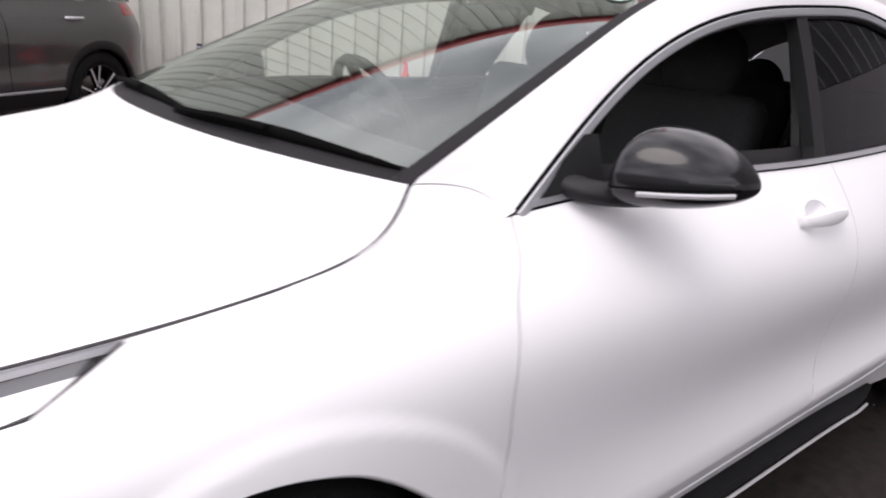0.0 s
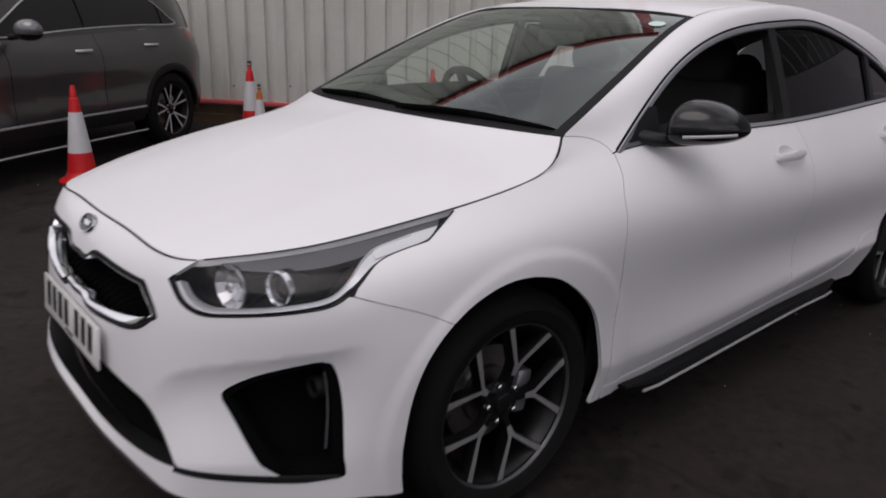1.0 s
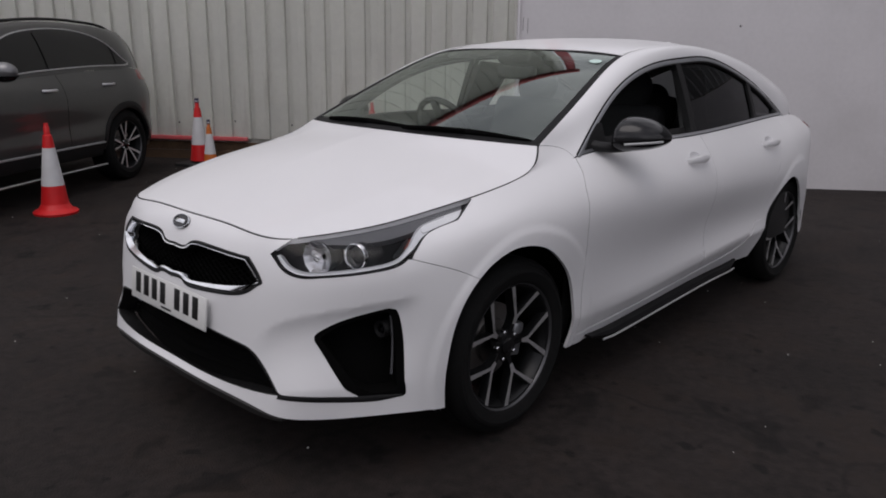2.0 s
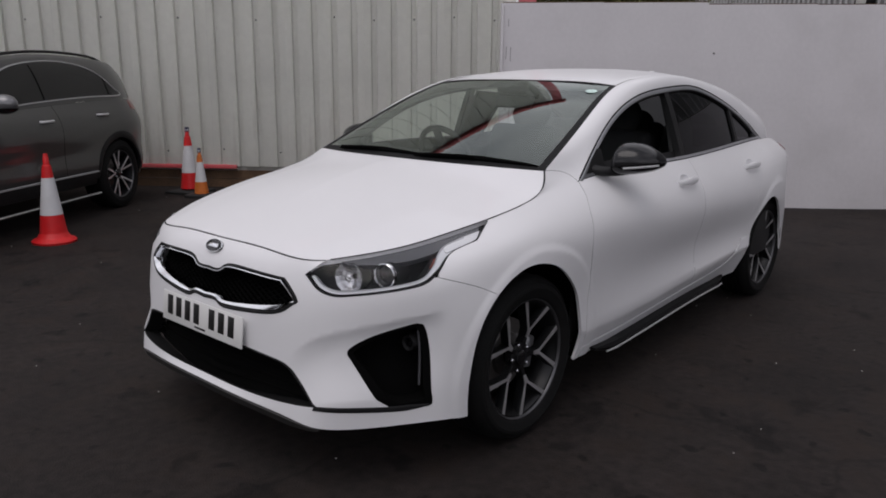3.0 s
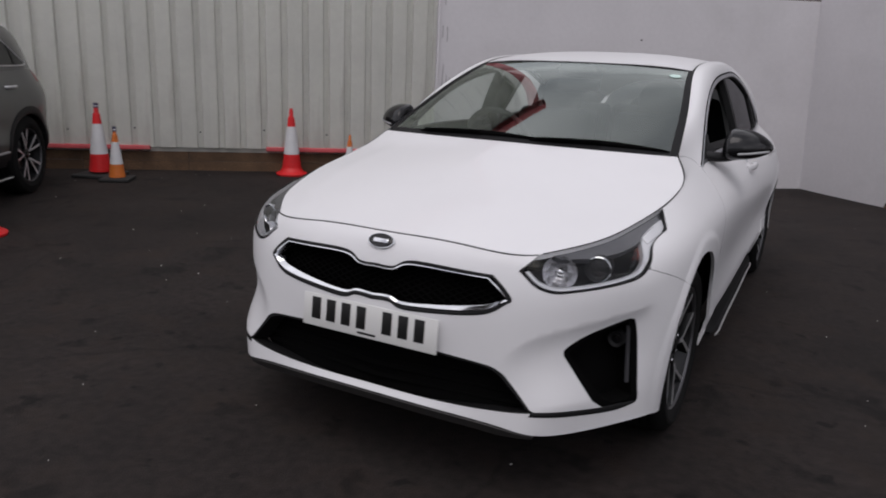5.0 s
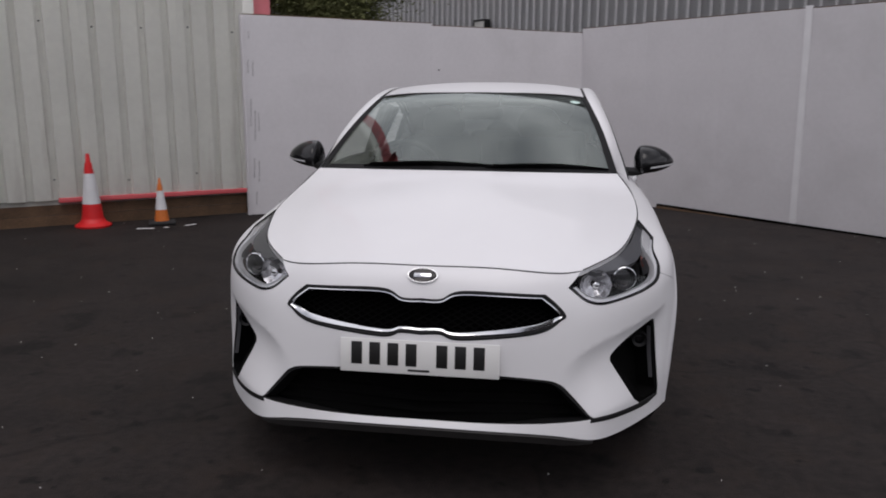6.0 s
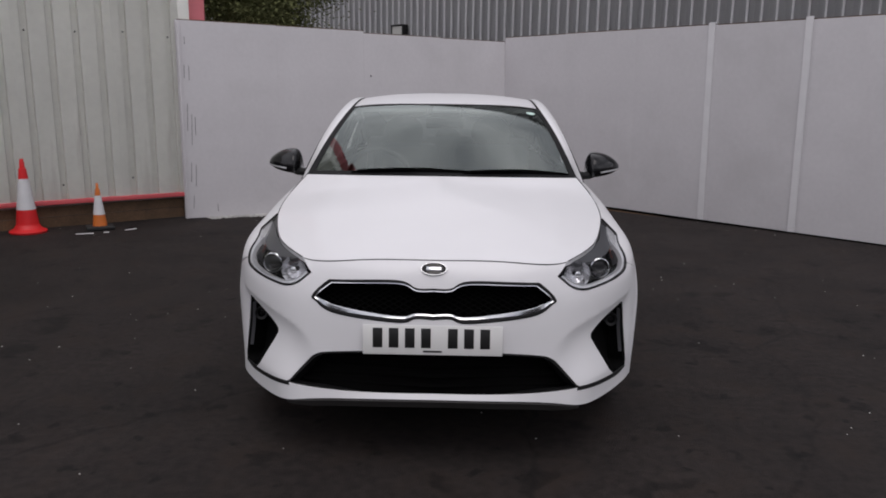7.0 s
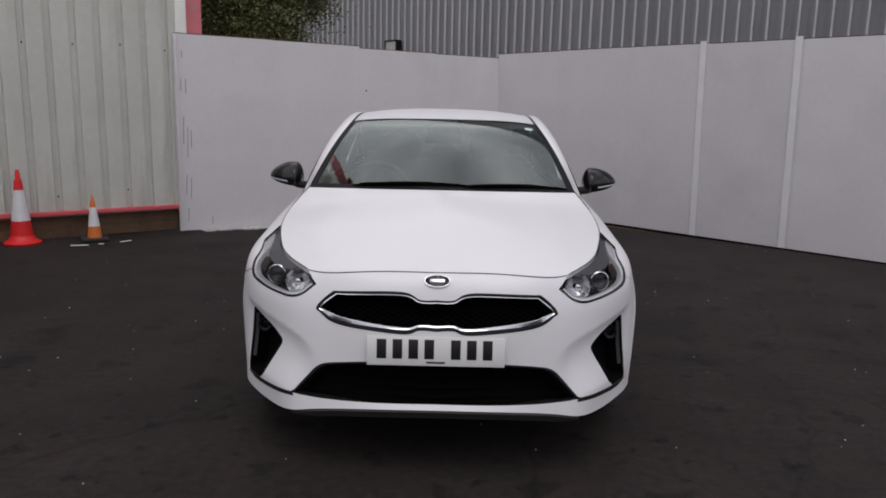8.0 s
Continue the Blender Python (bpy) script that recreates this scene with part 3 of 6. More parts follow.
def bonnet_point(u, w):
    """u from the nose to the screen, w from the centre (0) to the wing (1); w below 0 mirrors."""
    u, w = np.broadcast_arrays(np.asarray(u, float), np.asarray(w, float))
    a = np.abs(w)[..., None]
    sg = np.where(w < 0, -1.0, 1.0)
    c, e = CENTRE(u), EDGE(u)
    front, back = CURVE["F"](np.abs(w) * .545), np.stack([.684 * np.abs(w), .985 + .178 * np.abs(w) ** 2.2, 1.014 - .016 * np.abs(w) ** 2], -1)
    uu = u[..., None]
    corner = (1 - uu) * ((1 - a) * CENTRE(0.) + a * EDGE(0.)) + uu * ((1 - a) * CENTRE(1.) + a * EDGE(1.))
    p = (1 - a) * c + a * e + (1 - uu) * front + uu * back - corner
    aw = np.abs(w)
    p[..., 2] += 4 * u * (1 - u) * .020 * (aw * (1 - aw)) * 4 * .35                         # crown between centre and edge
    p[..., 2] += .0034 * np.exp(-((aw - .74 + .06 * u) / .085) ** 2) * np.clip(u / .2, 0, 1) * np.clip((1.02 - u) / .2, 0, 1)   # long swage lines
    p[..., 0] *= sg
    return p


uu, ww = np.meshgrid(np.linspace(.004, .997, 64), np.concatenate([np.linspace(-.997, .997, 97)]), indexing="ij")
bonnet = grid("bonnet", bonnet_point(uu, ww), PAINT, car, label="white bonnet with two long swage lines")
bm = bmesh.new()
bm.from_mesh(bonnet.data)
edges = [e for e in bm.edges if e.is_boundary]
ext = bmesh.ops.extrude_edge_only(bm, edges=edges)["geom"]
for v in [g for g in ext if isinstance(g, bmesh.types.BMVert)]:
    v.co.z -= .018
for f in bm.faces:
    f.smooth = True
for e in edges:
    e.smooth = False
bmesh.ops.recalc_face_normals(bm, faces=bm.faces)
if sum(f.normal.z for f in bm.faces) < 0:
    bmesh.ops.reverse_faces(bm, faces=bm.faces)
bm.to_mesh(bonnet.data)
bm.free()

seal = CURVE["F"](np.linspace(-.54, .54, 50)) + np.array([0, -.0005, -.0028])
tube("bonnet_gap", seal, .0026, BLACK_MATT, car, sides=6)
for flip in (False, True):
    pts = EDGE(np.linspace(.01, .985, 70))
    tube("bonnet_gap", [(x * (-1 if flip else 1), y, z - .0012) for x, y, z in pts], .0021, SEAM_DARK, car, sides=5)
# pillars and roof rails, one each side
def rail_point(u, w):
    """From the window's upper edge (w 0) over the rounded rail to the roof panel's edge (w 1)."""
    u, w = np.broadcast_arrays(np.asarray(u, float), np.asarray(w, float))
    h, g = H(u), G(u)
    along = G(np.clip(u + .01, 0, 3.4)) - G(np.clip(u - .01, 0, 3.4)) + H(np.clip(u + .01, 0, 3.4)) - H(np.clip(u - .01, 0, 3.4))
    out = np.cross(along, g - h)
    out /= np.linalg.norm(out, axis=-1, keepdims=True) + 1e-9
    size = np.linalg.norm(g - h, axis=-1, keepdims=True)
    k = w[..., None]
    bulge = np.interp(u, [0, .12, .26, .6, .95], [0, .05, .10, .22, .28])[..., None]
    ctrl = (h + g) / 2 + out * size * bulge
    # at its foot the pillar leaves the wing in the wing's own direction
    s = np.interp(u, [0, .12, .24, .5], [1.60, 1.76, 1.915, 2.1])
    up = wrap(s, np.full_like(s, 5.0)) - wrap(s, np.full_like(s, 4.75))
    up /= np.linalg.norm(up, axis=-1, keepdims=True) + 1e-9
    foot = np.interp(u, [0, .05, .26, .48], [1, 1, .9, 0])[..., None]
    ctrl = ctrl * (1 - foot) + (h + up * size * .45) * foot
    return (1 - k) ** 2 * h + 2 * k * (1 - k) * ctrl + k * k * g


uu, ww = np.meshgrid(np.linspace(.0, 3.4, 150), np.linspace(-.015, 1, 14), indexing="ij")
for flip in (False, True):
    grid("roof_rail", rail_point(uu, ww), PAINT, car, flip=flip)

    seam = rail_point(np.full(20, .235), np.linspace(.02, .98, 20))
    tube("pillar_seam", [(x * (-1 if flip else 1), y, z + .0006) for x, y, z in seam], .0013, SEAM_GREY, car, sides=5)

# roof panel with grooves at its sides
ROOF_Z = spline([1.87, 2.1, 2.4, 2.8, 3.4, 3.9, 4.2], [[1.350], [1.388], [1.411], [1.411], [1.378], [1.305], [1.25]])


def roof_point(u, w, drop=0.0):
    u, w = np.broadcast_arrays(np.asarray(u, float), np.asarray(w, float))
    g = G(u)
    y = g[..., 1] - .076 * np.clip((1.6 - u) / .65, 0, 1) * (1 - w * w)
    zc = ROOF_Z(y)[..., 0]
    z = g[..., 2] + (zc - g[..., 2]) * (1 - np.abs(w) ** 2.6)
    return np.stack([g[..., 0] * w, y, z - .004 - .01 * np.clip((np.abs(w) - .975) / .02, 0, 1)], -1)


uu, ww = np.meshgrid(np.linspace(.955, 3.4, 60), np.concatenate([[-1, -.985], np.linspace(-.975, .975, 45), [.985, 1]]), indexing="ij")
roof = grid("roof", roof_point(uu, ww), PAINT, car, label="white roof with dark side grooves")
uu, ww = np.meshgrid(np.linspace(1.0, 3.3, 60), np.linspace(-.99, .99, 21), indexing="ij")
lining = roof_point(uu, ww)
lining[..., 2] -= .035
grid("headlining", lining, LINING, car, flip=False)
for flip in (False, True):
    line = [(u, .988) for u in np.linspace(.97, 3.3, 60)]
    pts = roof_point(np.array([q[0] for q in line]), np.array([q[1] for q in line]))
    pts[:, 2] += .004
    tube("roof_groove", [(x * (-1 if flip else 1), y, z) for x, y, z in pts], .0075, BLACK_PLASTIC, car, sides=6, squash=.5)
bm = bmesh.new()
bmesh.ops.create_uvsphere(bm, u_segments=16, v_segments=10, radius=1, matrix=pose(0, 3.43, 1.372) @ Matrix.Diagonal((.02, .07, .034, 1)))
for v in bm.verts:
    if v.co.z > 1.374:
        v.co.y += .6 * (v.co.z - 1.374)
part("antenna_fin", bm, PAINT, car, smooth=60)
# rear screen
uu, ww = np.meshgrid(np.linspace(0, 1, 12), np.linspace(-1, 1, 17), indexing="ij")
top = roof_point(np.full(17, 3.4), np.linspace(-1, 1, 17))
low = np.array([CURVE["F"](np.array([5.8 + .72 * w]))[0] for w in np.linspace(-1, 1, 17)])[::-1]
low[:, 0] = -np.abs(low[:, 0]) * np.sign(np.linspace(1, -1, 17)) 
back = top[None] * (1 - uu[..., None]) + low[None] * uu[..., None]
grid("tailgate_glass", back, PRIVACY, car)

# windscreen
def screen_point(u, w):
    """u from 0 at the scuttle to 1 at the roof, w across from -1 to 1."""
    u, w = np.broadcast_arrays(np.asarray(u, float), np.asarray(w, float))
    g = G(.24 + u * .71)
    bow_y, bow_z = .178 + (.076 - .178) * u, .021 + .003 * u
    k = 1 - np.abs(w) ** 2.2
    return np.stack([g[..., 0] * w * .995, g[..., 1] - bow_y * k + .004, g[..., 2] + bow_z * k - .003], -1)


uu, ww = np.meshgrid(np.linspace(-.06, 1, 40), np.linspace(-1, 1, 61), indexing="ij")
screen = grid("windscreen", screen_point(uu, ww), SCREEN, car, label="clear laminated windscreen reflecting the sky")


def screen_patch(name, u0, u1, w0, w1, mat, lift=.002, parent=screen, label="", nu=20, nw=24):
    a, b = np.meshgrid(np.linspace(u0, u1, nu), np.linspace(w0, w1, nw), indexing="ij")
    p = screen_point(a, b)
    return grid(name, p + normals(screen_point, a, b) * lift, mat, parent, label=label)


for w0, w1 in ((-1.0, -.956), (.956, 1.0)):
    screen_patch("screen_border", -.06, 1, w0, w1, GRILLE_BLACK, -.0015)
screen_patch("screen_border", .978, 1, -.956, .956, GRILLE_BLACK, -.0015)
screen_patch("sensor_surround", .83, .976, -.12, .115, GRILLE_BLACK, .0008, label="black printed surround of the sensor")
screen_patch("screen_border", -.06, .035, -.956, .956, GRILLE_BLACK, -.0015)
a, b = np.meshgrid(np.linspace(0, 1, 4), np.linspace(0, 2 * math.pi, 25), indexing="ij")
a, b = .846 + a * .030 * np.sin(b), .872 + a * .046 * np.cos(b)
grid("sticker", screen_point(a, b) - normals(screen_point, a, b) * .003, STICKER, screen, label="small pale green round sticker")

# scuttle and wipers
a, b = np.meshgrid(np.linspace(0, 1, 6), np.linspace(-.98, .98, 41), indexing="ij")
base0 = screen_point(np.zeros_like(b), b)
base0[..., 1] -= .012
base0[..., 2] -= .008
backe = np.stack([.69 * b, .965 + .178 * np.abs(b) ** 2.2, .985 - .016 * b ** 2], -1)
cowl = backe * (1 - a[..., None]) + base0 * a[..., None]
grid("scuttle", cowl, GRILLE_BLACK, car, label="black plastic scuttle panel")
for w0, w1 in ((-.66, .24), (.16, .95)):
    ws = np.linspace(w0, w1, 33)
    us = .016 + .030 * np.sin(np.pi * (ws - w0) / (w1 - w0)) * .6 + .012 * (ws - w0)
    line = screen_point(us, ws)
    up = normals(screen_point, us, ws)
    up = up * np.sign(up[:, 2:3])
    thick = np.interp(np.linspace(0, 1, 33), [0, .06, .25, .6, .94, 1], [.002, .006, .013, .013, .006, .002])
    along = np.gradient(line, axis=0)
    along /= np.linalg.norm(along, axis=1, keepdims=True)
    across = np.cross(along, up)
    verts, faces = [], []
    for p, n, c, h in zip(line, up, across, thick):
        verts += [p + c * h + n * .001, p + c * h * .7 + n * (.004 + .6 * h), p + n * (.006 + h), p - c * h * .7 + n * (.004 + .6 * h), p - c * h + n * .001]
    for i in range(32):
        faces += [(i * 5 + j, i * 5 + (j + 1) % 5, i * 5 + 5 + (j + 1) % 5, i * 5 + 5 + j) for j in range(5)]
    faces += [(0, 1, 2, 3, 4), tuple(160 + j for j in (4, 3, 2, 1, 0))]
    wiper = mesh_object("wiper", verts, faces, BLACK_MATT, car, "black flat wiper blade and arm")
    arm = [line[k] + up[k] * .018 - np.array([0, .010, .004]) for k in range(2, 18)]
    tube("wiper_arm", arm, .006, BLACK_MATT, wiper, sides=6)

# side windows: black frame, bright trim, panes
def side(y, z):
    y, z = np.broadcast_arrays(np.asarray(y, float), np.asarray(z, float))
    return np.stack([side_x(y, z), y, z], -1)


ARC = H(np.linspace(.24, 2.65, 90))
WAIST_Z = lambda y: np.interp(y, WAIST[:, 1], WAIST[:, 2])
top_z = lambda y, d: np.interp(y, ARC[:, 1], ARC[:, 2]) - d


def window(y0, y1, d_top, d_low, n=18):
    ys = np.linspace(y0, y1, n)
    low = np.stack([ys, WAIST_Z(ys) + d_low], 1)
    up = np.stack([ys, np.maximum(top_z(ys, d_top), WAIST_Z(ys) + d_low + .004)], 1)
    return np.vstack([low, up[::-1]])


PANES = [(1.475, 2.285, .026), (2.335, 3.075, .026), (3.115, 3.46, .030)]
frame_line = np.vstack([np.stack([np.linspace(1.34, 3.63, 60), WAIST_Z(np.linspace(1.34, 3.63, 60)) + .001], 1), ARC[::-1, 1:][2:-2]])
for flip in (False, True):
    frame_ob = skin("window_frame", side, frame_line, BLACK_PLASTIC, car, holes=[window(y0, y1, d, .018) for y0, y1, d in PANES], scale=(1, 1), step=.035, thick=.03, lift=-.002, flip=flip, label="black window surround")
    for i, (y0, y1, d) in enumerate(PANES):
        if i == 0 and not flip:
            continue                                  # this window is lowered
        skin("pane", side, window(y0 - .01, y1 + .01, d - .012, .010), (CLEARSIDE, CLEARSIDE if flip else PRIVACY, PRIVACY)[i], frame_ob, scale=(1, 1), step=.06, thick=.004, lift=-.014, flip=flip)
    sgn = -1 if flip else 1
    line = H(np.linspace(.25, 2.64, 130))[:, 1:]
    d = np.gradient(line, axis=0)
    d /= np.linalg.norm(d, axis=1, keepdims=True)
    ribbon("bright_trim", side, line + np.stack([d[:, 1], -d[:, 0]], 1) * .014, .017, SATIN, frame_ob, lift=.004, depth=.01, scale=(1, 1), flip=flip, label="satin silver trim strip")
    ribbon("trim_gap", side, line + np.stack([d[:, 1], -d[:, 0]], 1) * .002, .007, BLACK_MATT, frame_ob, lift=.003, depth=.01, scale=(1, 1), flip=flip)
    ys = np.linspace(1.365, 3.64, 60)
    ribbon("bright_trim", side, np.stack([ys, WAIST_Z(ys) + .009], 1), .013, SATIN, frame_ob, lift=.005, depth=.01, scale=(1, 1), flip=flip)

# lamps
for flip in (False, True):
    sgn = -1 if flip else 1
    top_line = [(s, 4.97) for s in np.linspace(1.38, .56, 40)]
    loop = np.vstack([lamp_low[1:], [(1.38, 4.94)], top_line])
    lamp = skin("headlight", wrap, loop, LAMP_DARK, car, thick=.02, lift=-.095, flip=flip, label="dark headlight with a bright lower strip")
    skin("lens", wrap, loop, CLEAR, lamp, thick=.004, lift=-.0015, flip=flip)
    # dark rubber edge
    ribbon("lamp_edge", wrap, np.vstack([lamp_low[6:], [(1.384, 4.94)]]), .0032, BLACK_PLASTIC, lamp, lift=.001, depth=.02, flip=flip)
    # bright strip along the lower edge, widening to the rear tip
    strip = catmull([(.503, 4.05), (.546, 3.66), (.61, 3.47), (.69, 3.49), (.83, 3.64), (.91, 3.76), (.958, 4.02), (1.032, 4.47), (1.18, 4.60)], 8)
    n = len(strip)
    wid = np.interp(np.arange(n) / n, [0, .2, .55, .70, .80, .88, 1], [.013, .015, .013, .016, .029, .038, .030])
    ribbon("light_strip", wrap, strip, wid, LAMP_SILVER, lamp, lift=-.010, depth=.03, flip=flip, label="bright silver light guide")
    eyelid = np.vstack([[(s, 4.93) for s in np.linspace(.60, 1.33, 24)], [(s, v) for s, v in ((1.29, 4.79), (1.16, 4.74), (1.06, 4.645), (.98, 4.56), (.88, 4.50), (.75, 4.50), (.63, 4.66))]])
    skin("bezel", wrap, eyelid, LAMP_GREY, lamp, thick=.02, lift=-.012, flip=flip, label="grey upper bezel")
    block = catmull([(1.035, 4.43), (1.035, 4.43), (1.10, 4.465), (1.205, 4.53), (1.255, 4.66), (1.29, 4.77), (1.29, 4.77), (1.16, 4.75), (1.06, 4.66), (1.035, 4.56)], 4, True)
    skin("light_block", wrap, block, LAMP_WHITE, lamp, step=.012, thick=.02, lift=-.007, flip=flip, label="white end of the light guide")
    # projector and reflector
    for c, r, lens in (((.655, .306, .728), .041, True), ((.560, .222, .716), .052, False)):
        nn = Vector((.22 * sgn, -1, .04)).normalized()
        c = Vector((c[0] * sgn, c[1], c[2]))
        m = Matrix.Translation(c) @ nn.to_track_quat("Z", "Y").to_matrix().to_4x4()
        bm = bmesh.new()
        if lens:
            lathe(bm, [(.000, r * .78), (.010, r * .82), (.018, r * .93), (.016, r * 1.0), (.002, r * 1.0)], "z", 32)
        else:
            rings = lathe(bm, [(-.036, .010), (-.030, r * .45), (-.020, r * .75), (-.004, r * .98), (.0, r * 1.04), (-.004, r * 1.05)], "z", 12)
        ob = part("projector_ring" if lens else "reflector", bm, CHROME if lens else LAMP_BOWL, lamp, smooth=50 if lens else None)
        ob.matrix_local = m
        bm = bmesh.new()
        bmesh.ops.create_uvsphere(bm, u_segments=24, v_segments=12, radius=r * .80 if lens else .013, matrix=Matrix.Diagonal((1, 1, .40, 1)))
        shroud = bmesh.new()
        lathe(shroud, [(.002, r * 1.0), (-.02, r * 1.03), (-.07, r * 1.08)] if lens else [(-.004, r * 1.05), (-.03, r * .95), (-.07, r * .8)], "z", 32)
        part("lamp_shroud", shroud, LAMP_DARK, lamp, smooth=50).matrix_local = m
        ob = part("projector_lens" if lens else "bulb", bm, BLACK_GLOSS if lens else CHROME, lamp, smooth=60)
        ob.matrix_local = m
    # thin fins behind the projector
    for k in range(4):
        fin = np.array([(.905 + .012 * k + .03 * t, 4.0 + .10 * k + .14 * t) for t in np.linspace(0, 1, 5)])
        ribbon("lamp_fin", wrap, fin, .004, LAMP_GREY, lamp, lift=-.035, depth=.042, flip=flip)
    # amber reflector at the side
    skin("side_reflector", wrap, [(.955, 4.2), (.99, 4.36), (1.02, 4.56), (.98, 4.5), (.935, 4.3)], AMBER, lamp, thick=.004, lift=-.03, flip=flip, step=.01)
    # fog lamp pocket
    pocket = skin("fog_pocket", wrap, fog, BLACK_MATT, car, lift=-.07, thick=.01, flip=flip, label="black air curtain pocket with a fog lamp")
    inner = catmull([(.69, 2.0), (.75, 2.2), (.855, 2.34), (.88, 2.2), (.897, 1.2), (.90, .80), (.836, .76), (.836, .76), (.688, 1.92), (.688, 1.92)], 4, True)
    skin("pocket_wall", wrap, fog, BLACK_MATT, pocket, holes=[inner], lift=-.003, thick=.07, flip=flip)
    drl = np.array([(.879 + .006 * (2.22 - v), v) for v in np.linspace(2.22, 1.15, 14)])
    ribbon("light_bar", wrap, drl, .0045, LIGHT_BAR, pocket, lift=-.004, depth=.014, flip=flip, label="slim vertical light bar")
    c = wrap(np.array([.82]), np.array([1.95]))[0]
    bm = bmesh.new()
    lathe(bm, [(-.03, .016), (-.035, .026), (.01, .028)], "y", 24)
    ob = part("fog_lamp", bm, BLACK_PLASTIC, pocket, smooth=50)
    ob.location = (c[0] * sgn, c[1] + .075, c[2])
    bm = bmesh.new()
    bmesh.ops.create_uvsphere(bm, u_segments=20, v_segments=10, radius=.025, matrix=Matrix.Diagonal((1, .4, 1, 1)))
    ob = part("fog_lens", bm, BLACK_GLOSS, pocket, smooth=60)
    ob.location = (c[0] * sgn, c[1] + .062, c[2])
    # dark groove between intake and pocket
    ribbon("groove_trim", wrap, catmull([(.585, .80), (.66, .76), (.74, .69), (.82, .60), (.87, .585), (.915, .60)], 6), np.concatenate([np.full(22, .024), np.linspace(.024, .004, 9)]), BLACK_PLASTIC, car, lift=.002, depth=.02, flip=flip)

# grille: bright frame, black mesh
def bars(name, loop, mat, parent, pitch, lift, diagonal=True, r=.004):
    """A lattice of crossing slats clipped to a loop of (s, v)."""
    bm = bmesh.new()
    sc = np.array([1, .125])
    q = np.array(loop) * sc
    lo, hi = q.min(0), q.max(0)
    for slope in ((.55, -.55) if diagonal else (0.0,)):
        off = lo[1] - abs(slope) * (hi[0] - lo[0])
        while off < hi[1] + abs(slope) * (hi[0] - lo[0]):
            xs = np.linspace(lo[0], hi[0], 160)
            line = np.stack([xs, off + slope * (xs - lo[0]) if slope > 0 else off + slope * (xs - hi[0]) if slope < 0 else np.full_like(xs, off)], 1)
            keep = inside(line, q)
            run = []
            for k in range(len(xs) + 1):
                if k < len(xs) and keep[k]:
                    run.append(line[k] / sc)
                    continue
                if len(run) > 3:
                    pick = np.array([run[0], run[len(run) // 2], run[-1]])
                    p = wrap(pick[:, 0], pick[:, 1]) + normals(wrap, pick[:, 0], pick[:, 1]) * lift
                    for a, b in zip(p[:-1], p[1:]):
                        va = [bm.verts.new(a + np.array(d)) for d in ((0, -r, 0), (0, r * 2, r), (0, r * 2, -r))]
                        vb = [bm.verts.new(b + np.array(d)) for d in ((0, -r, 0), (0, r * 2, r), (0, r * 2, -r))]
                        for i in range(3):
                            bm.faces.new((va[i], va[(i + 1) % 3], vb[(i + 1) % 3], vb[i]))
                run = []
            off += pitch
    return part(name, bm, mat, parent)


grille_back = skin("grille", wrap, grille, BLACK_MATT, car, lift=-.06, thick=.004, label="black mesh grille in a bright frame")
bars("mesh", grille, BLACK_MATT, grille_back, .021, -.046, True, .0026)
loop = np.vstack([grille, grille[:2]])
ribbon("grille_frame", wrap, loop * (.988, 1), .009, BLACK_PLASTIC, grille_back, lift=.002, depth=.035)
inset_line = grille * (.962, 1)
inset_line[:, 1] = 3.18 + (grille[:, 1] - 3.18) * .84
low_side = np.clip((3.25 - inset_line[:, 1]) / .3, 0, 1) * np.interp(np.abs(inset_line[:, 0]), [0, .10, .24, .36, .42, .46], [.15, .25, .55, 1, .9, .3])
inset_line[:, 1] += .035 * low_side
wide = .0055 + .009 * low_side
ribbon("bright_frame", wrap, np.vstack([inset_line, inset_line[:2]]), np.concatenate([wide, wide[:2]]), CHROME, grille_back, lift=.003, depth=.03, label="chrome grille surround", tilt=np.concatenate([low_side, low_side[:2]]) * .016)
mouth_back = skin("lower_intake", wrap, np.stack([mouth[:, 0] * 1.06, 1.38 + (mouth[:, 1] - 1.38) * 1.25], 1), BLACK_MATT, car, lift=-.075, thick=.004, label="black lower air intake with slats")
bars("slats", mouth, BLACK_MATT, mouth_back, .026, -.055, False, .006)
skin("intake_rim", wrap, mouth, BLACK_PLASTIC, mouth_back, holes=[np.stack([mouth[:, 0] * .97, 1.42 + (mouth[:, 1] - 1.42) * .90], 1)], lift=-.002, thick=.06)
# badge: dark oval with a bright rim and plain bars
pb = wrap(np.array([0.]), np.array([4.31]))[0]
nb = Vector(normals(wrap, np.array([0.]), np.array([4.31]))[0])
mb = Matrix.Translation(Vector(pb) + nb * .002) @ nb.to_track_quat("Z", "Y").to_matrix().to_4x4()
bm = bmesh.new()
lathe(bm, [(0, .001), (.004, .001), (.004, .9), (.001, 1.0), (-.006, 1.0)], "z", 40)
bmesh.ops.scale(bm, vec=(.049, .0255, 1), verts=bm.verts)
badge = part("badge", bm, BLACK_GLOSS, car, "oval black and chrome badge", smooth=40)
badge.matrix_local = mb
bm = bmesh.new()
rings = lathe(bm, [(.001, .93), (.006, .95), (.006, .99), (.001, 1.02)], "z", 40)
bmesh.ops.scale(bm, vec=(.049, .0255, 1), verts=bm.verts)
part("badge_rim", bm, CHROME, badge, smooth=50)
ob = boxed("badge_mark", (.056, .0135, .003), (0, 0, 0), CHROME, badge, .001)
ob.matrix_local = pose(0, 0, .006)

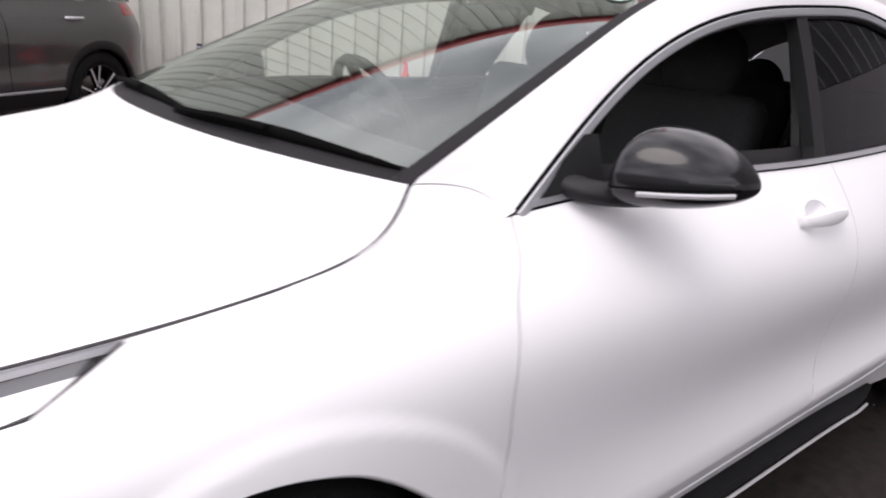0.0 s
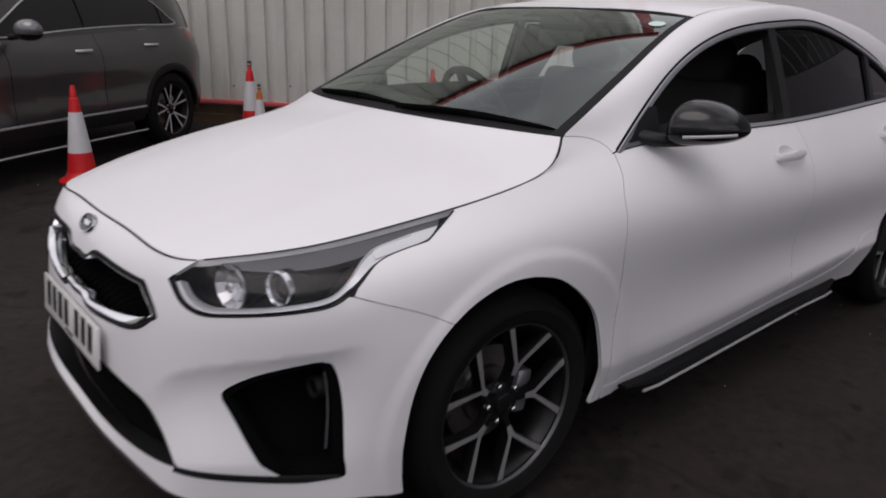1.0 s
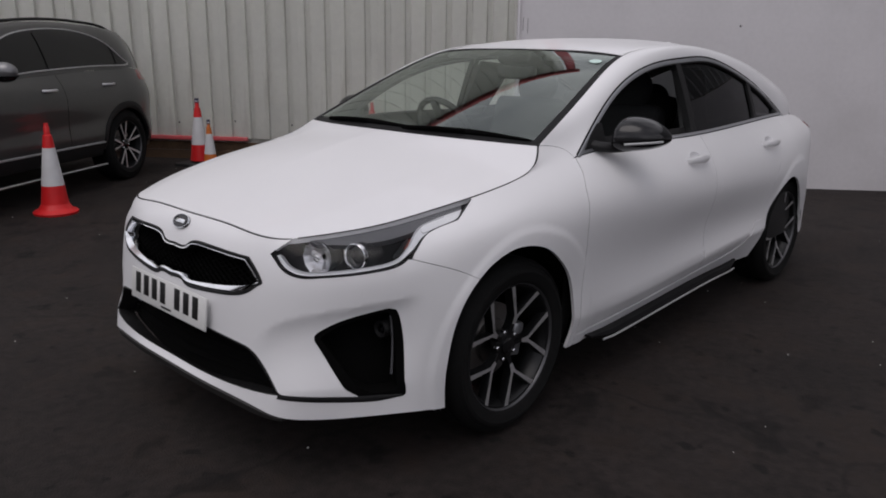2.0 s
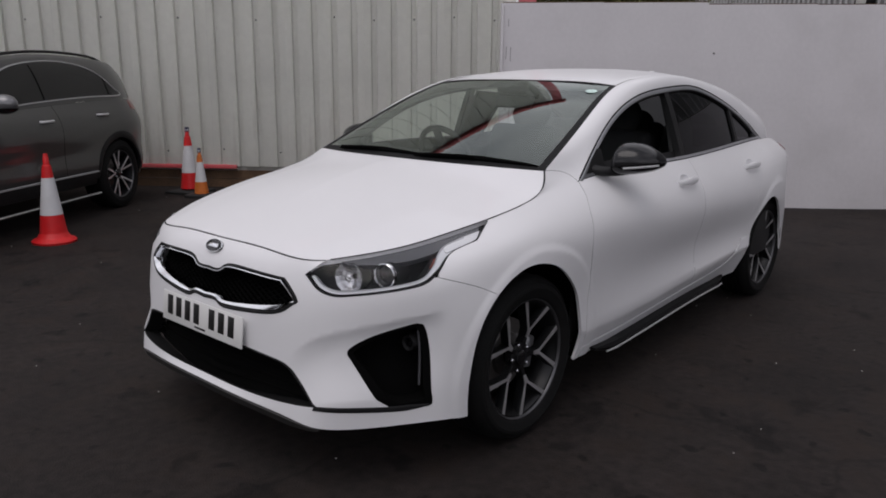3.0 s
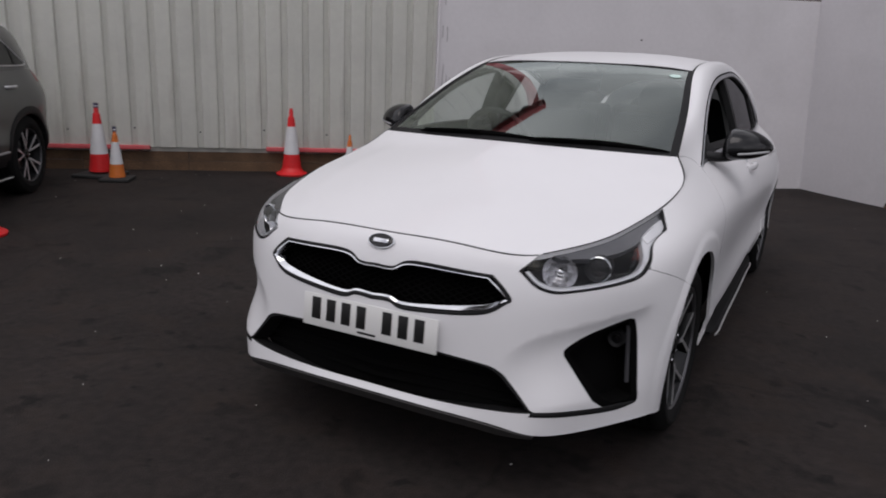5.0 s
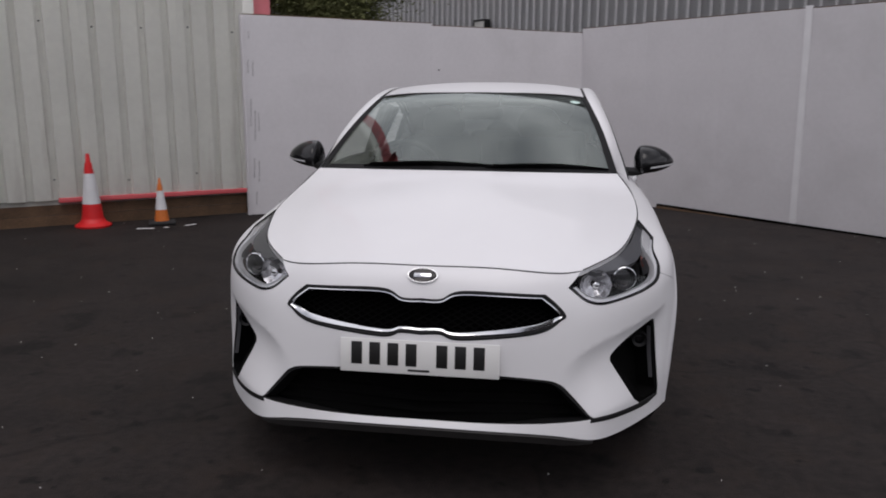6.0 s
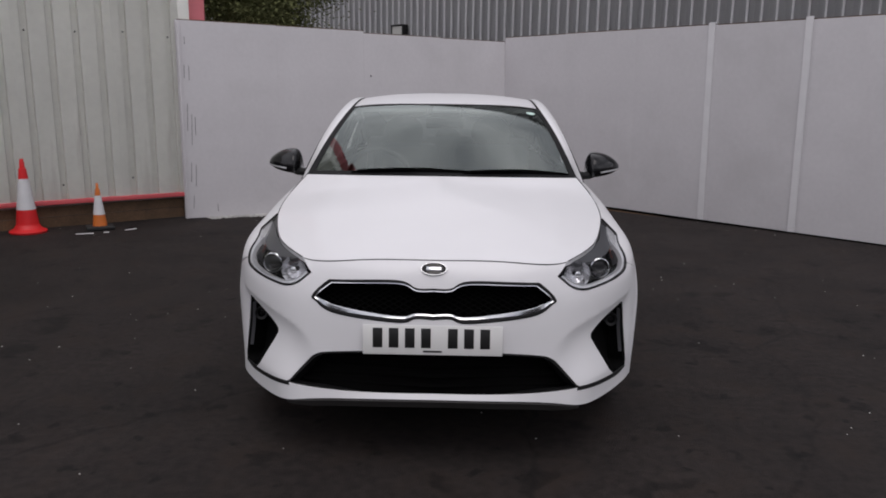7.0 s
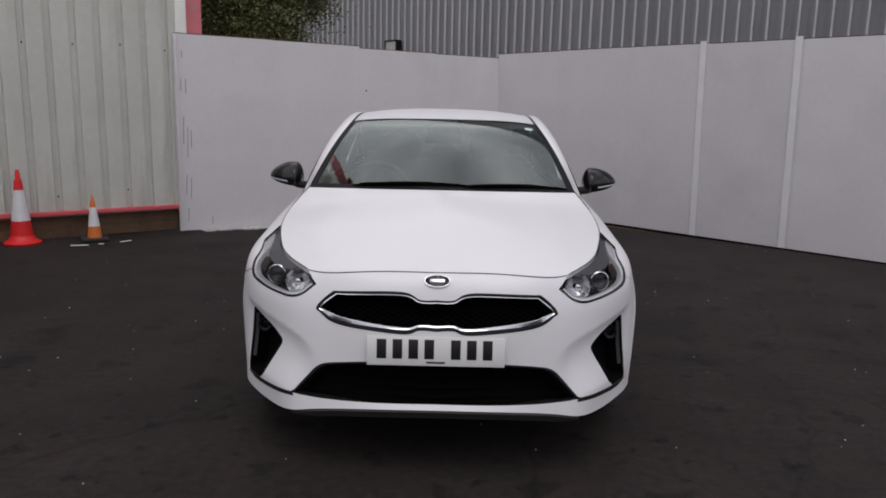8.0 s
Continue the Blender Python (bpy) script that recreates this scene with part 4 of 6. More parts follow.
# number plate with plain bars in place of its characters
mp = pose(0, .006, .508, 90 - 6, 0, 0)
plate = boxed("number_plate", (.52, .111, .006), (0, 0, 0), PLATE, car, .0025, label="white front number plate with dark bars")
plate.matrix_local = mp
for i, x in enumerate((-.205, -.145, -.085, -.025, .075, .135, .195)):
    ob = boxed("plate_bar", (.036, .074, .002), (0, 0, 0), INK, plate, .0006)
    ob.matrix_local = pose(x, .008, .0035)
ob = boxed("plate_bar", (.07, .007, .0015), (0, 0, 0), INK, plate, .0004)
ob.matrix_local = pose(0, -.042, .0035)
boxed("plate_mount", (.40, .05, .06), (0, .044, .508), BLACK_PLASTIC, car, .004)

# door mirrors
for flip in (False, True):
    sgn = -1 if flip else 1
    bm, prev, band = bmesh.new(), None, []
    for k in range(33):
        t = .5 - .5 * math.cos(math.pi * k / 32)
        x = .798 + .192 * t
        swell = math.sqrt(max(0, 1 - ((.17 - t) / .19) ** 2)) if t < .17 else max(0, 1 - ((t - .17) / .83) ** 1.9) ** .74
        low = math.sqrt(max(0, 1 - ((.25 - t) / .29) ** 2)) if t < .25 else max(0, 1 - ((t - .25) / .75) ** 2.6) ** .6
        ry, up, down = .004 + .118 * swell ** .7, .003 + .092 * swell, .003 + .040 * low
        yc, zc = 1.580 + .040 * t, .996 + .022 * t
        band.append((x, yc - ry * .99, zc - .010))
        ring = []
        for j in range(32):
            a = 2 * math.pi * j / 32
            ca, sa = math.cos(a), math.sin(a)
            yy = -ry * (abs(ca) ** .85) * (1 if ca > 0 else -.50)
            ring.append(bm.verts.new((sgn * x, yc + yy, zc + (up if sa > 0 else down) * math.copysign(abs(sa) ** .92, sa))))
        if prev:
            for j in range(32):
                bm.faces.new((prev[j], prev[(j + 1) % 32], ring[(j + 1) % 32], ring[j]))
        else:
            bm.faces.new(ring)
        prev = ring
    bm.faces.new(prev)
    mirror = part("door_mirror", bm, BLACK_GLOSS, car, "gloss black door mirror with an indicator strip", smooth=50)
    arm = catmull([(.722, 1.455, .984), (.765, 1.475, .976), (.80, 1.52, .973), (.84, 1.58, .978)], 5)
    tube("mirror_arm", [(x * sgn, y, z) for x, y, z in arm], .034, BLACK_PLASTIC, mirror, sides=12, squash=.62)
    skin("mirror_sail", side, [(1.385, .968), (1.535, .975), (1.535, 1.062), (1.50, 1.062), (1.44, 1.022)], BLACK_PLASTIC, mirror, scale=(1, 1), step=.03, thick=.008, lift=.006, flip=flip)
    strip = [(p[0], p[1], p[2]) for p in band if .862 < p[0] < .980]
    tube("indicator_strip", [(x * sgn, y, z) for x, y, z in strip], .0038, BRIGHT_TRIM, mirror, sides=6, squash=1.3, label="slim indicator strip")
    tube("cap_joint", [(x * sgn, y, z + .009) for x, y, z in band if .80 < x < .985], .0022, BLACK_MATT, mirror, sides=5)
    bm = bmesh.new()
    box(bm, (.10, .004, .058), (sgn * .872, 1.634, 1.018), (0, 0, sgn * 2), .003, 2)
    part("mirror_glass", bm, material("mirror_silver", (.8, .8, .8), .03, metal=1) if not flip else bpy.data.materials["mirror_silver"], mirror)


# wheels
def build_wheel(parent, radius=.321, rim=.230, width=.222, arms=5, face_mat=RIM_FACE, dark=RIM_DARK, fork=20.5, face=.78, stem=.112):
    """A wheel on its own axle, outer side towards +x."""
    h = width / 2
    bm = bmesh.new()
    lathe(bm, [(-h + .02, rim), (-h + .02, rim - .012), (-.02, rim - .030), (.03, rim - .034), (h - .035, rim - .016), (h - .022, rim - .008), (h - .02, rim + .004)], "x", 64)
    lathe(bm, [(h - .075, .052), (h - .045, .058), (h - .040, .050), (h - .040, .001)], "x", 40)
    wheel = part("wheel", bm, dark, parent, "dark alloy wheel with forked machined spokes", smooth=40)
    bm = bmesh.new()
    lathe(bm, [(h - .02, rim - .002), (h - .012, rim + .0005), (h - .010, rim + .003), (h - .014, rim + .0045), (h - .022, rim + .004)], "x", 72)
    part("rim_lip", bm, LIP_METAL, wheel, smooth=50)
    bm = bmesh.new()
    r = radius
    prof = [(-h + .018, rim - .002), (-h + .004, rim + .016), (-h - .002, rim + .05), (-h + .004, r - .03), (-h + .02, r - .008), (-h + .045, r)]
    side_prof = [(h - .045, r), (h - .020, r - .008), (h - .008, r - .022), (h - .010, r - .024), (h + .001, rim + .056), (h + .003, rim + .044), (h + .0005, rim + .040), (h - .003, rim + .018), (h - .012, rim + .004), (h - .020, rim)]
    tread = []
    for a in np.linspace(-h + .045, h - .045, 5)[:-1]:
        tread += [(a, r), (a + .017, r), (a + .0185, r - .007), (a + .026, r - .007), (a + .0275, r)] if a < h - .07 else [(a, r)]
    lathe(bm, prof + tread[1:] + side_prof, "x", 80)
    part("tyre", bm, RUBBER, wheel, "black rubber tyre", smooth=35)
    for k in range(arms):
        a0 = 2 * math.pi * (k + .25) / arms
        for sg in (-1, 1):
            for nm, mt, depth, wide, lift in (("spoke", dark, .034, 1.0, 0.0), ("spoke_face", face_mat, .003, face, .002)):
                bm = bmesh.new()
                end = Vector(((rim - .006) * math.cos(radians(fork)), (rim - .006) * math.sin(radians(fork))))
                mid = Vector((stem, .0055)).lerp(end, .5)
                path = [(.040, sg * 6, .0085), (stem * .72, sg * 1.6, .0062), (stem, sg * math.degrees(.0055 / stem), .0082), (mid.length, sg * math.degrees(math.atan2(mid.y, mid.x)), .0095), (rim - .006, sg * fork, .0120)]
                if nm == "spoke_face":
                    path = path[1:]
                prev = None
                for rr, ang, hw in path:
                    a = a0 + radians(ang)
                    cy, cz = rr * math.cos(a), rr * math.sin(a)
                    ty, tz = -math.sin(a), math.cos(a)
                    x1 = h - .040 + .022 * (max(0, rr - .05) / (rim - .05)) ** .8 + lift
                    w1, w2 = hw * wide, hw * wide * .78
                    ring = [bm.verts.new(q) for q in ((x1 - depth, cy - ty * w1, cz - tz * w1), (x1 - .004 * (depth > .01), cy - ty * w1, cz - tz * w1), (x1, cy - ty * w2, cz - tz * w2), (x1, cy + ty * w2, cz + tz * w2), (x1 - .004 * (depth > .01), cy + ty * w1, cz + tz * w1), (x1 - depth, cy + ty * w1, cz + tz * w1))]
                    if prev:
                        for q in range(6):
                            bm.faces.new((prev[q], prev[(q + 1) % 6], ring[(q + 1) % 6], ring[q]))
                    else:
                        bm.faces.new(ring)
                    prev = ring
                bm.faces.new(prev)
                part(nm, bm, mt, wheel, smooth=35)
        a = a0 + math.pi / arms
        bm = bmesh.new()
        lathe(bm, [(0, .0075), (.014, .0075), (.017, .005), (.017, .0005)], "x", 8, at=(h - .052, .053 * math.cos(a), .053 * math.sin(a)))
        part("wheel_nut", bm, CHROME, wheel)
    bm = bmesh.new()
    lathe(bm, [(h - .040, .030), (h - .034, .029), (h - .031, .022), (h - .030, .0005)], "x", 32)
    part("hub_cap", bm, BLACK_GLOSS, wheel, smooth=40)
    bm = bmesh.new()
    lathe(bm, [(-.02, .06), (-.02, .140), (-.002, .140), (-.002, .085), (.012, .08), (.012, .03)], "x", 56)
    part("brake_disc", bm, DISC, wheel, smooth=30)
    bm = bmesh.new()
    box(bm, (.05, .06, .13), (.005, .118, .02), (8, 0, 0), .012, 2)
    part("brake_caliper", bm, SATIN, wheel, smooth=40)
    return wheel


first = build_wheel(car)
first.matrix_local = pose(.738, .862, .321, -20)
for x, y, turn, spin in ((.727, 3.475, 0, -28), (-.738, .862, 180, 8), (-.727, 3.475, 180, 50)):
    copy_thing(first, pose(x, y, .321, 0, 0, turn) @ pose(0, 0, 0, spin))

# wheel-arch liners, floor and dark insides that close the gaps
for y, wide in ((.86, .835), (3.50, .782)):
    for sgn in (1, -1):
        bm, prev = bmesh.new(), None
        for k in range(25):
            a = math.pi * (1.08 - 1.16 * k / 24)
            yy, zz = y + .385 * math.cos(a), .315 + .385 * math.sin(a)
            ring = [bm.verts.new((sgn * x, yy, zz)) for x in (wide, .56)] + [bm.verts.new((sgn * .56, y, .315))]
            if prev:
                bm.faces.new((prev[0], prev[1], ring[1], ring[0]))
                bm.faces.new((prev[1], ring[1], ring[2]))
            prev = ring
        part("arch_liner", bm, BLACK_MATT, car, smooth=40)
boxed("underbody", (1.30, 3.9, .06), (0, 2.25, .20), BLACK_MATT, car, .01)
boxed("engine_bay", (1.05, .62, .46), (0, .62, .46), BLACK_MATT, car, .02)
boxed("bulkhead", (1.34, .04, .60), (0, 1.22, .56), BLACK_MATT, car, .01)
for flip in (False, True):
    uu, vv = np.meshgrid(np.linspace(1.78, 4.9, 40), np.linspace(.2, 4.9, 14), indexing="ij")
    p = wrap(uu, vv)
    p[..., 0] -= .055
    ok = grid("door_card", p, CABIN, car, flip=flip, label="black door lining")
    uu, vv = np.meshgrid(np.linspace(1.0, 1.80, 20), np.linspace(3.2, 4.75, 8), indexing="ij")
    p = wrap(uu, vv) - normals(wrap, uu, vv) * .06
    grid("inner_wing", p, BLACK_MATT, car, flip=flip)
    # pillars seen from inside
    uu, ww = np.meshgrid(np.linspace(.24, 3.3, 60), np.linspace(0, 1, 5), indexing="ij")
    p = rail_point(uu, ww)
    p[..., 0] -= .03
    p[..., 2] -= .012
    grid("pillar_lining", p, CABIN, car, flip=flip)

# cabin
bm, prev = bmesh.new(), None
for k in range(31):
    w = -1 + 2 * k / 30
    yb = 1.04 + .15 * abs(w) ** 2.2
    x = .655 * w
    ring = [bm.verts.new(q) for q in ((x, yb, .955), (x, yb + .12, .972), (x * .99, 1.40, .975 + .028 * math.exp(-((x + .36) / .2) ** 2)), (x * .99, 1.52, .945 + .02 * math.exp(-((x + .36) / .2) ** 2)), (x * .99, 1.57, .86), (x * .98, 1.50, .55), (x, 1.26, .5), (x, yb, .7))]
    if prev:
        for q in range(8):
            bm.faces.new((prev[q], prev[(q + 1) % 8], ring[(q + 1) % 8], ring[q]))
    else:
        bm.faces.new(ring)
    prev = ring
bm.faces.new(prev)
dash = part("dashboard", bm, CABIN, car, "black dashboard top", smooth=60)
wheel_m = pose(-.385, 1.80, .930, -62, 0, 0)
ring = [wheel_m @ Vector((.178 * math.cos(a), .178 * math.sin(a), 0)) for a in np.linspace(0, 2 * math.pi, 40, endpoint=False)]
steer = tube("steering_wheel", ring, .016, CABIN, car, sides=10, closed=True, label="black steering wheel on the right-hand side")
bm = bmesh.new()
box(bm, (.36, .045, .02), (0, 0, -.01), (0, 0, 0), .008, 2)
box(bm, (.13, .12, .05), (0, -.01, -.02), (0, 0, 0), .02, 3)
box(bm, (.05, .17, .02), (0, -.09, -.01), (0, 0, 0), .008, 2)
bmesh.ops.transform(bm, matrix=wheel_m, verts=bm.verts)
part("steering_hub", bm, CABIN, steer, smooth=40)


def seat(x, y, parent, wide=.50, rest=1.15):
    bm = bmesh.new()
    box(bm, (wide, .52, .16), (x, y, .50), (-6, 0, 0), .05, 3)
    ob = part("seat", bm, CABIN_GREY, parent, "dark cloth car seat", smooth=50)
    bm = bmesh.new()
    box(bm, (wide * .96, .13, .58), (x, y + .32, .80), (-18, 0, 0), .05, 3)
    part("backrest", bm, CABIN_GREY, ob, smooth=50)
    bm = bmesh.new()
    bmesh.ops.create_uvsphere(bm, u_segments=24, v_segments=14, radius=1, matrix=pose(x, y + .445, rest, -14) @ Matrix.Diagonal((wide * .265, .058, .122, 1)))
    part("headrest", bm, CABIN_GREY, ob, smooth=50)
    for dx in (-.07, .07):
        tube("headrest_post", [(x + dx, y + .40, 1.0), (x + dx, y + .435, rest - .06)], .007, CHROME, ob, sides=6)
    return ob


seat(.30, 2.03, car)
seat(-.29, 2.03, car)
for x in (-.42, 0, .42):
    seat(x, 2.86, car, .43, 1.03)
bm = bmesh.new()
box(bm, (.23, .035, .065), (0, 1.90, 1.235), (0, 0, 0), .014, 3)
mir = part("rear_view_mirror", bm, CABIN, car, smooth=50)
bm = bmesh.new()
box(bm, (.20, .12, .06), (0, 1.925, 1.292), (-22, 0, 0), .015, 3)
part("sensor_housing", bm, CABIN, mir, smooth=50)
for x in (-.3, .3):
    bm = bmesh.new()
    box(bm, (.40, .15, .02), (x * 1.05, 2.02, 1.322), (14, 0, 0), .008, 2)
    part("sun_visor", bm, LINING, car, smooth=50)
for flip in (False, True):
    skin("door_pillar_lining", side, [(2.27, .97), (2.50, .97), (2.64, 1.27), (2.34, 1.29)], CABIN, car, scale=(1, 1), step=.06, thick=.02, lift=-.035, flip=flip)
    ys = np.linspace(1.36, 3.10, 30)
    skin("belt_trim", side, np.vstack([np.stack([ys, WAIST_Z(ys) - .03], 1), np.stack([ys, WAIST_Z(ys) + .047], 1)[::-1]]), CABIN, car, scale=(1, 1), step=.06, thick=.02, lift=-.034, flip=flip)
# tail lamps wrap round to the side
for flip in (False, True):
    skin("tail_light", wrap, [(4.80, 4.55), (5.02, 4.62), (5.05, 4.1), (4.92, 4.1)], RED_LENS, car, lift=.004, thick=.02, flip=flip, label="red wrap-round tail light")


# ---- the yard ----
def tarmac(name, color):
    """Worn tarmac: brown and grey mottling, small oil spots, larger damp patches, fine cracks, coarse grain."""
    m = material(name, color, .85, spread=.26, grain=.30, scale=1.6, bump=.5, bump_scale=130, stain=(.024, .0165, .013), stain_scale=3.1, stain_at=(.50, .72), spec=.25)
    nodes, links = m.node_tree.nodes, m.node_tree.links
    b = nodes["Principled BSDF"]
    out = b.inputs["Base Color"].links[0].from_socket
    co = nodes.new("ShaderNodeTexCoord")
    for scale, lo, hi, amount, detail in ((3.6, .605, .66, .50, 3), (.75, .56, .66, .24, 5), (8.5, .655, .70, .62, 2)):
        n, r, mul = nodes.new("ShaderNodeTexNoise"), nodes.new("ShaderNodeMapRange"), nodes.new("ShaderNodeHueSaturation")
        n.inputs["Scale"].default_value, n.inputs["Detail"].default_value = scale, detail
        r.inputs["From Min"].default_value, r.inputs["From Max"].default_value = lo, hi
        r.inputs["To Min"].default_value, r.inputs["To Max"].default_value = 1, 1 - amount
        links.new(co.outputs["Object"], n.inputs["Vector"])
        links.new(n.outputs["Fac"], r.inputs["Value"])
        links.new(r.outputs["Result"], mul.inputs["Value"])
        links.new(out, mul.inputs["Color"])
        out = mul.outputs["Color"]
    wob, mix, vor, r, mul = nodes.new("ShaderNodeTexNoise"), nodes.new("ShaderNodeMix"), nodes.new("ShaderNodeTexVoronoi"), nodes.new("ShaderNodeMapRange"), nodes.new("ShaderNodeHueSaturation")
    wob.inputs["Scale"].default_value, wob.inputs["Detail"].default_value = 2.5, 5
    mix.data_type, mix.inputs[0].default_value = "RGBA", .22
    vor.feature = "DISTANCE_TO_EDGE"
    vor.inputs["Scale"].default_value = .55
    r.inputs["From Min"].default_value, r.inputs["From Max"].default_value = .0, .008
    r.inputs["To Min"].default_value, r.inputs["To Max"].default_value = .62, 1
    links.new(co.outputs["Object"], wob.inputs["Vector"])
    links.new(co.outputs["Object"], mix.inputs[6])
    links.new(wob.outputs["Color"], mix.inputs[7])
    links.new(mix.outputs[2], vor.inputs["Vector"])
    links.new(vor.outputs["Distance"], r.inputs["Value"])
    links.new(r.outputs["Result"], mul.inputs["Value"])
    links.new(out, mul.inputs["Color"])
    links.new(mul.outputs["Color"], b.inputs["Base Color"])
    return m


ASPHALT = tarmac("tarmac", (.0184, .0142, .0129))
HOARDING = material("painted_plywood", (.64, .622, .635), .55, spread=.035, grain=.02, scale=1.6, bump=.08, bump_scale=60, stain=(.55, .535, .54), stain_scale=.9, stain_at=(.5, .85), per_piece=.03)
STRIP = material("white_cover_strip", (.74, .73, .74), .5, spread=.03)
CLADDING = material("cream_steel_cladding", (.88, .88, .825), .45, spread=.05, grain=.02, scale=1.2, stain=(.60, .57, .52), stain_scale=6, stain_at=(.58, .90), per_piece=.03, stretch=.10)
CLADDING_SIDE = material("cladding_grime", (.40, .395, .365), .5, spread=.10, scale=5)
PINK_TRIM = material("sun_bleached_red_flashing", (.70, .20, .225), .5, spread=.12, scale=3, stain=(.55, .28, .28), stain_scale=4)
RED_TRIM = material("faded_red_flashing", (.62, .105, .115), .5, spread=.12, scale=3, stain=(.45, .20, .19), stain_scale=4)
PLINTH = material("brown_plinth_board", (.115, .066, .035), .8, spread=.25, grain=.25, scale=5, stain=(.03, .02, .014), stain_scale=3, per_piece=.15)
GREY_CLAD = material("grey_steel_cladding", (.40, .40, .405), .4, spread=.05, scale=.8, per_piece=.02)
# paler than the cladding: light on the ribs' flanks is put into this colour
LIT_FLANK = material("cladding_lit_flank", (.62, .62, .63), .4, spread=.05)
CONE_RED = material("cone_red", (.66, .012, .014), .5, spread=.10, scale=9, stain=(.40, .03, .02), stain_scale=9, stain_at=(.6, .85))
CONE_ORANGE = material("cone_orange", (.62, .16, .025), .5, spread=.12, scale=9, stain=(.20, .06, .02), stain_scale=8, stain_at=(.55, .85))
CONE_WHITE = material("cone_reflective_white", (.66, .66, .67), .45, spread=.05, scale=12, stain=(.40, .38, .36), stain_scale=10, stain_at=(.62, .9))
CONE_BASE = material("cone_base_black", (.02, .02, .02), .8, spread=.2)
TAPE = material("dark_tape", (.03, .03, .07), .5, spread=.1)
LITTER = material("pale_litter", (.55, .54, .52), .8, spread=.15)
LEAF = material("green_leaves", (.135, .145, .062), .85, spread=.45, scale=3, grain=.2, spec=.15)
BARK = material("bark", (.06, .045, .03), .9, spread=.2, bump=.4)
MARK = material("dark_scuffs", (.10, .097, .10), .7, spread=.2)


def ground_z(x, y):
    return -.085 * np.exp(-(((x + .9) / 3.0) ** 2 + ((y - 7.6) / 2.0) ** 2))


xs = np.concatenate([[-400, -120, -50, -25], np.linspace(-14, 14, 57), [25, 50, 120, 400]])
ys = np.concatenate([[-400, -120, -50, -25], np.linspace(-14, 16, 61), [25, 50, 120, 400]])
gx, gy = np.meshgrid(xs, ys, indexing="ij")
ground = grid("ground", np.stack([gx, gy, ground_z(gx, gy)], -1).transpose(1, 0, 2), ASPHALT, None)
tagged(ground, "dark worn tarmac yard with oil stains", "ground", kind="structure")

# white hoarding: painted sheets on a hidden frame
BACK0, CORNER, RIGHT1 = Vector((-3.01, 5.765, 0)), Vector((.77, 8.22, 0)), Vector((6.6, 2.27, 0))


def hoarding(name, a, b, count, tops, strips=(), label="", lean=0.0):
    d = (b - a)
    m = Matrix.Translation(a) @ d.to_track_quat("X", "Z").to_matrix().to_4x4() @ pose(0, 0, 0, lean)
    wall = empty(name, m, label, "wall", kind="structure")
    w = d.length / count
    for k in range(count):
        h = tops[k % len(tops)]
        bm = bmesh.new()
        ends = .016 * (k == count - 1) - .016 * (k == 0)
        box(bm, (w - .0003 + abs(ends), .018, h + .12), (w * (k + .5) + ends / 2, .012 + .0004 * (k % 2), h / 2 - .06), (0, 0, 0), .0006, 1)
        part("panel", bm, HOARDING, wall)
        boxed("capping", (w - .004, .024, .009), (w * (k + .5), .014, h + .0045), PLINTH, wall, .002, segments=1)
    for x in strips:
        bm = bmesh.new()
        box(bm, (.075, .008, 2.29), (x, -.006, 1.07), (0, 0, 0), .002, 1)
        part("cover_strip", bm, STRIP, wall)
    bm = bmesh.new()
    for x in np.arange(.3, d.length, 1.2):
        box(bm, (.07, .05, 2.05), (x, .055, 1.0))
    for z in (.3, 1.1, 1.95):
        box(bm, (d.length - .1, .05, .07), (d.length / 2, .105, z))
    part("frame", bm, PLINTH, wall)
    return wall


wall_back = hoarding("wall_back", BACK0, CORNER, 4, (2.166, 2.162, 2.137, 2.130), label="white painted plywood hoarding with scuffs")
wall_right = hoarding("wall_right", CORNER, RIGHT1, 8, (2.185, 2.19, 2.19, 2.185), strips=(3.06, 4.10, 5.2), label="white painted plywood hoarding with cover strips", lean=2.2)
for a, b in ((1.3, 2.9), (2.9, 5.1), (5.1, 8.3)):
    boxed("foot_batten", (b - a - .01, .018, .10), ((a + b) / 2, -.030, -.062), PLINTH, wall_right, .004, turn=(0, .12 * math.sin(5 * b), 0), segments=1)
    # solid matt black strip: painted shade in place of an open gap
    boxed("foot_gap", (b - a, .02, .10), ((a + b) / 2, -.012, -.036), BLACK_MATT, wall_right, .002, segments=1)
boxed("edge_batten", (.026, .022, 2.2), (.008, -.009, 1.04), HOARDING, wall_back, .003, segments=1)
# scuff marks near the free edge of the back hoarding
for x, z, h in ((.10, 1.62, .14), (.15, 1.60, .16), (.11, 1.12, .30), (.15, .98, .34), (.19, 1.02, .20), (.12, .50, .22), (.17, .46, .24), (.13, .16, .15), (.40, .08, .09), (.12, 1.95, .08)):
    bm = bmesh.new()
    box(bm, (.005, .002, h), (x - .045, .0015, z), (0, 3 * math.sin(9 * x + z), 0))
    part("scuff", bm, MARK, wall_back)
bm = bmesh.new()
box(bm, (.02, .006, .02), (2.35, .001, 1.62), (0, 20, 0))
part("scuff", bm, MARK, wall_back)

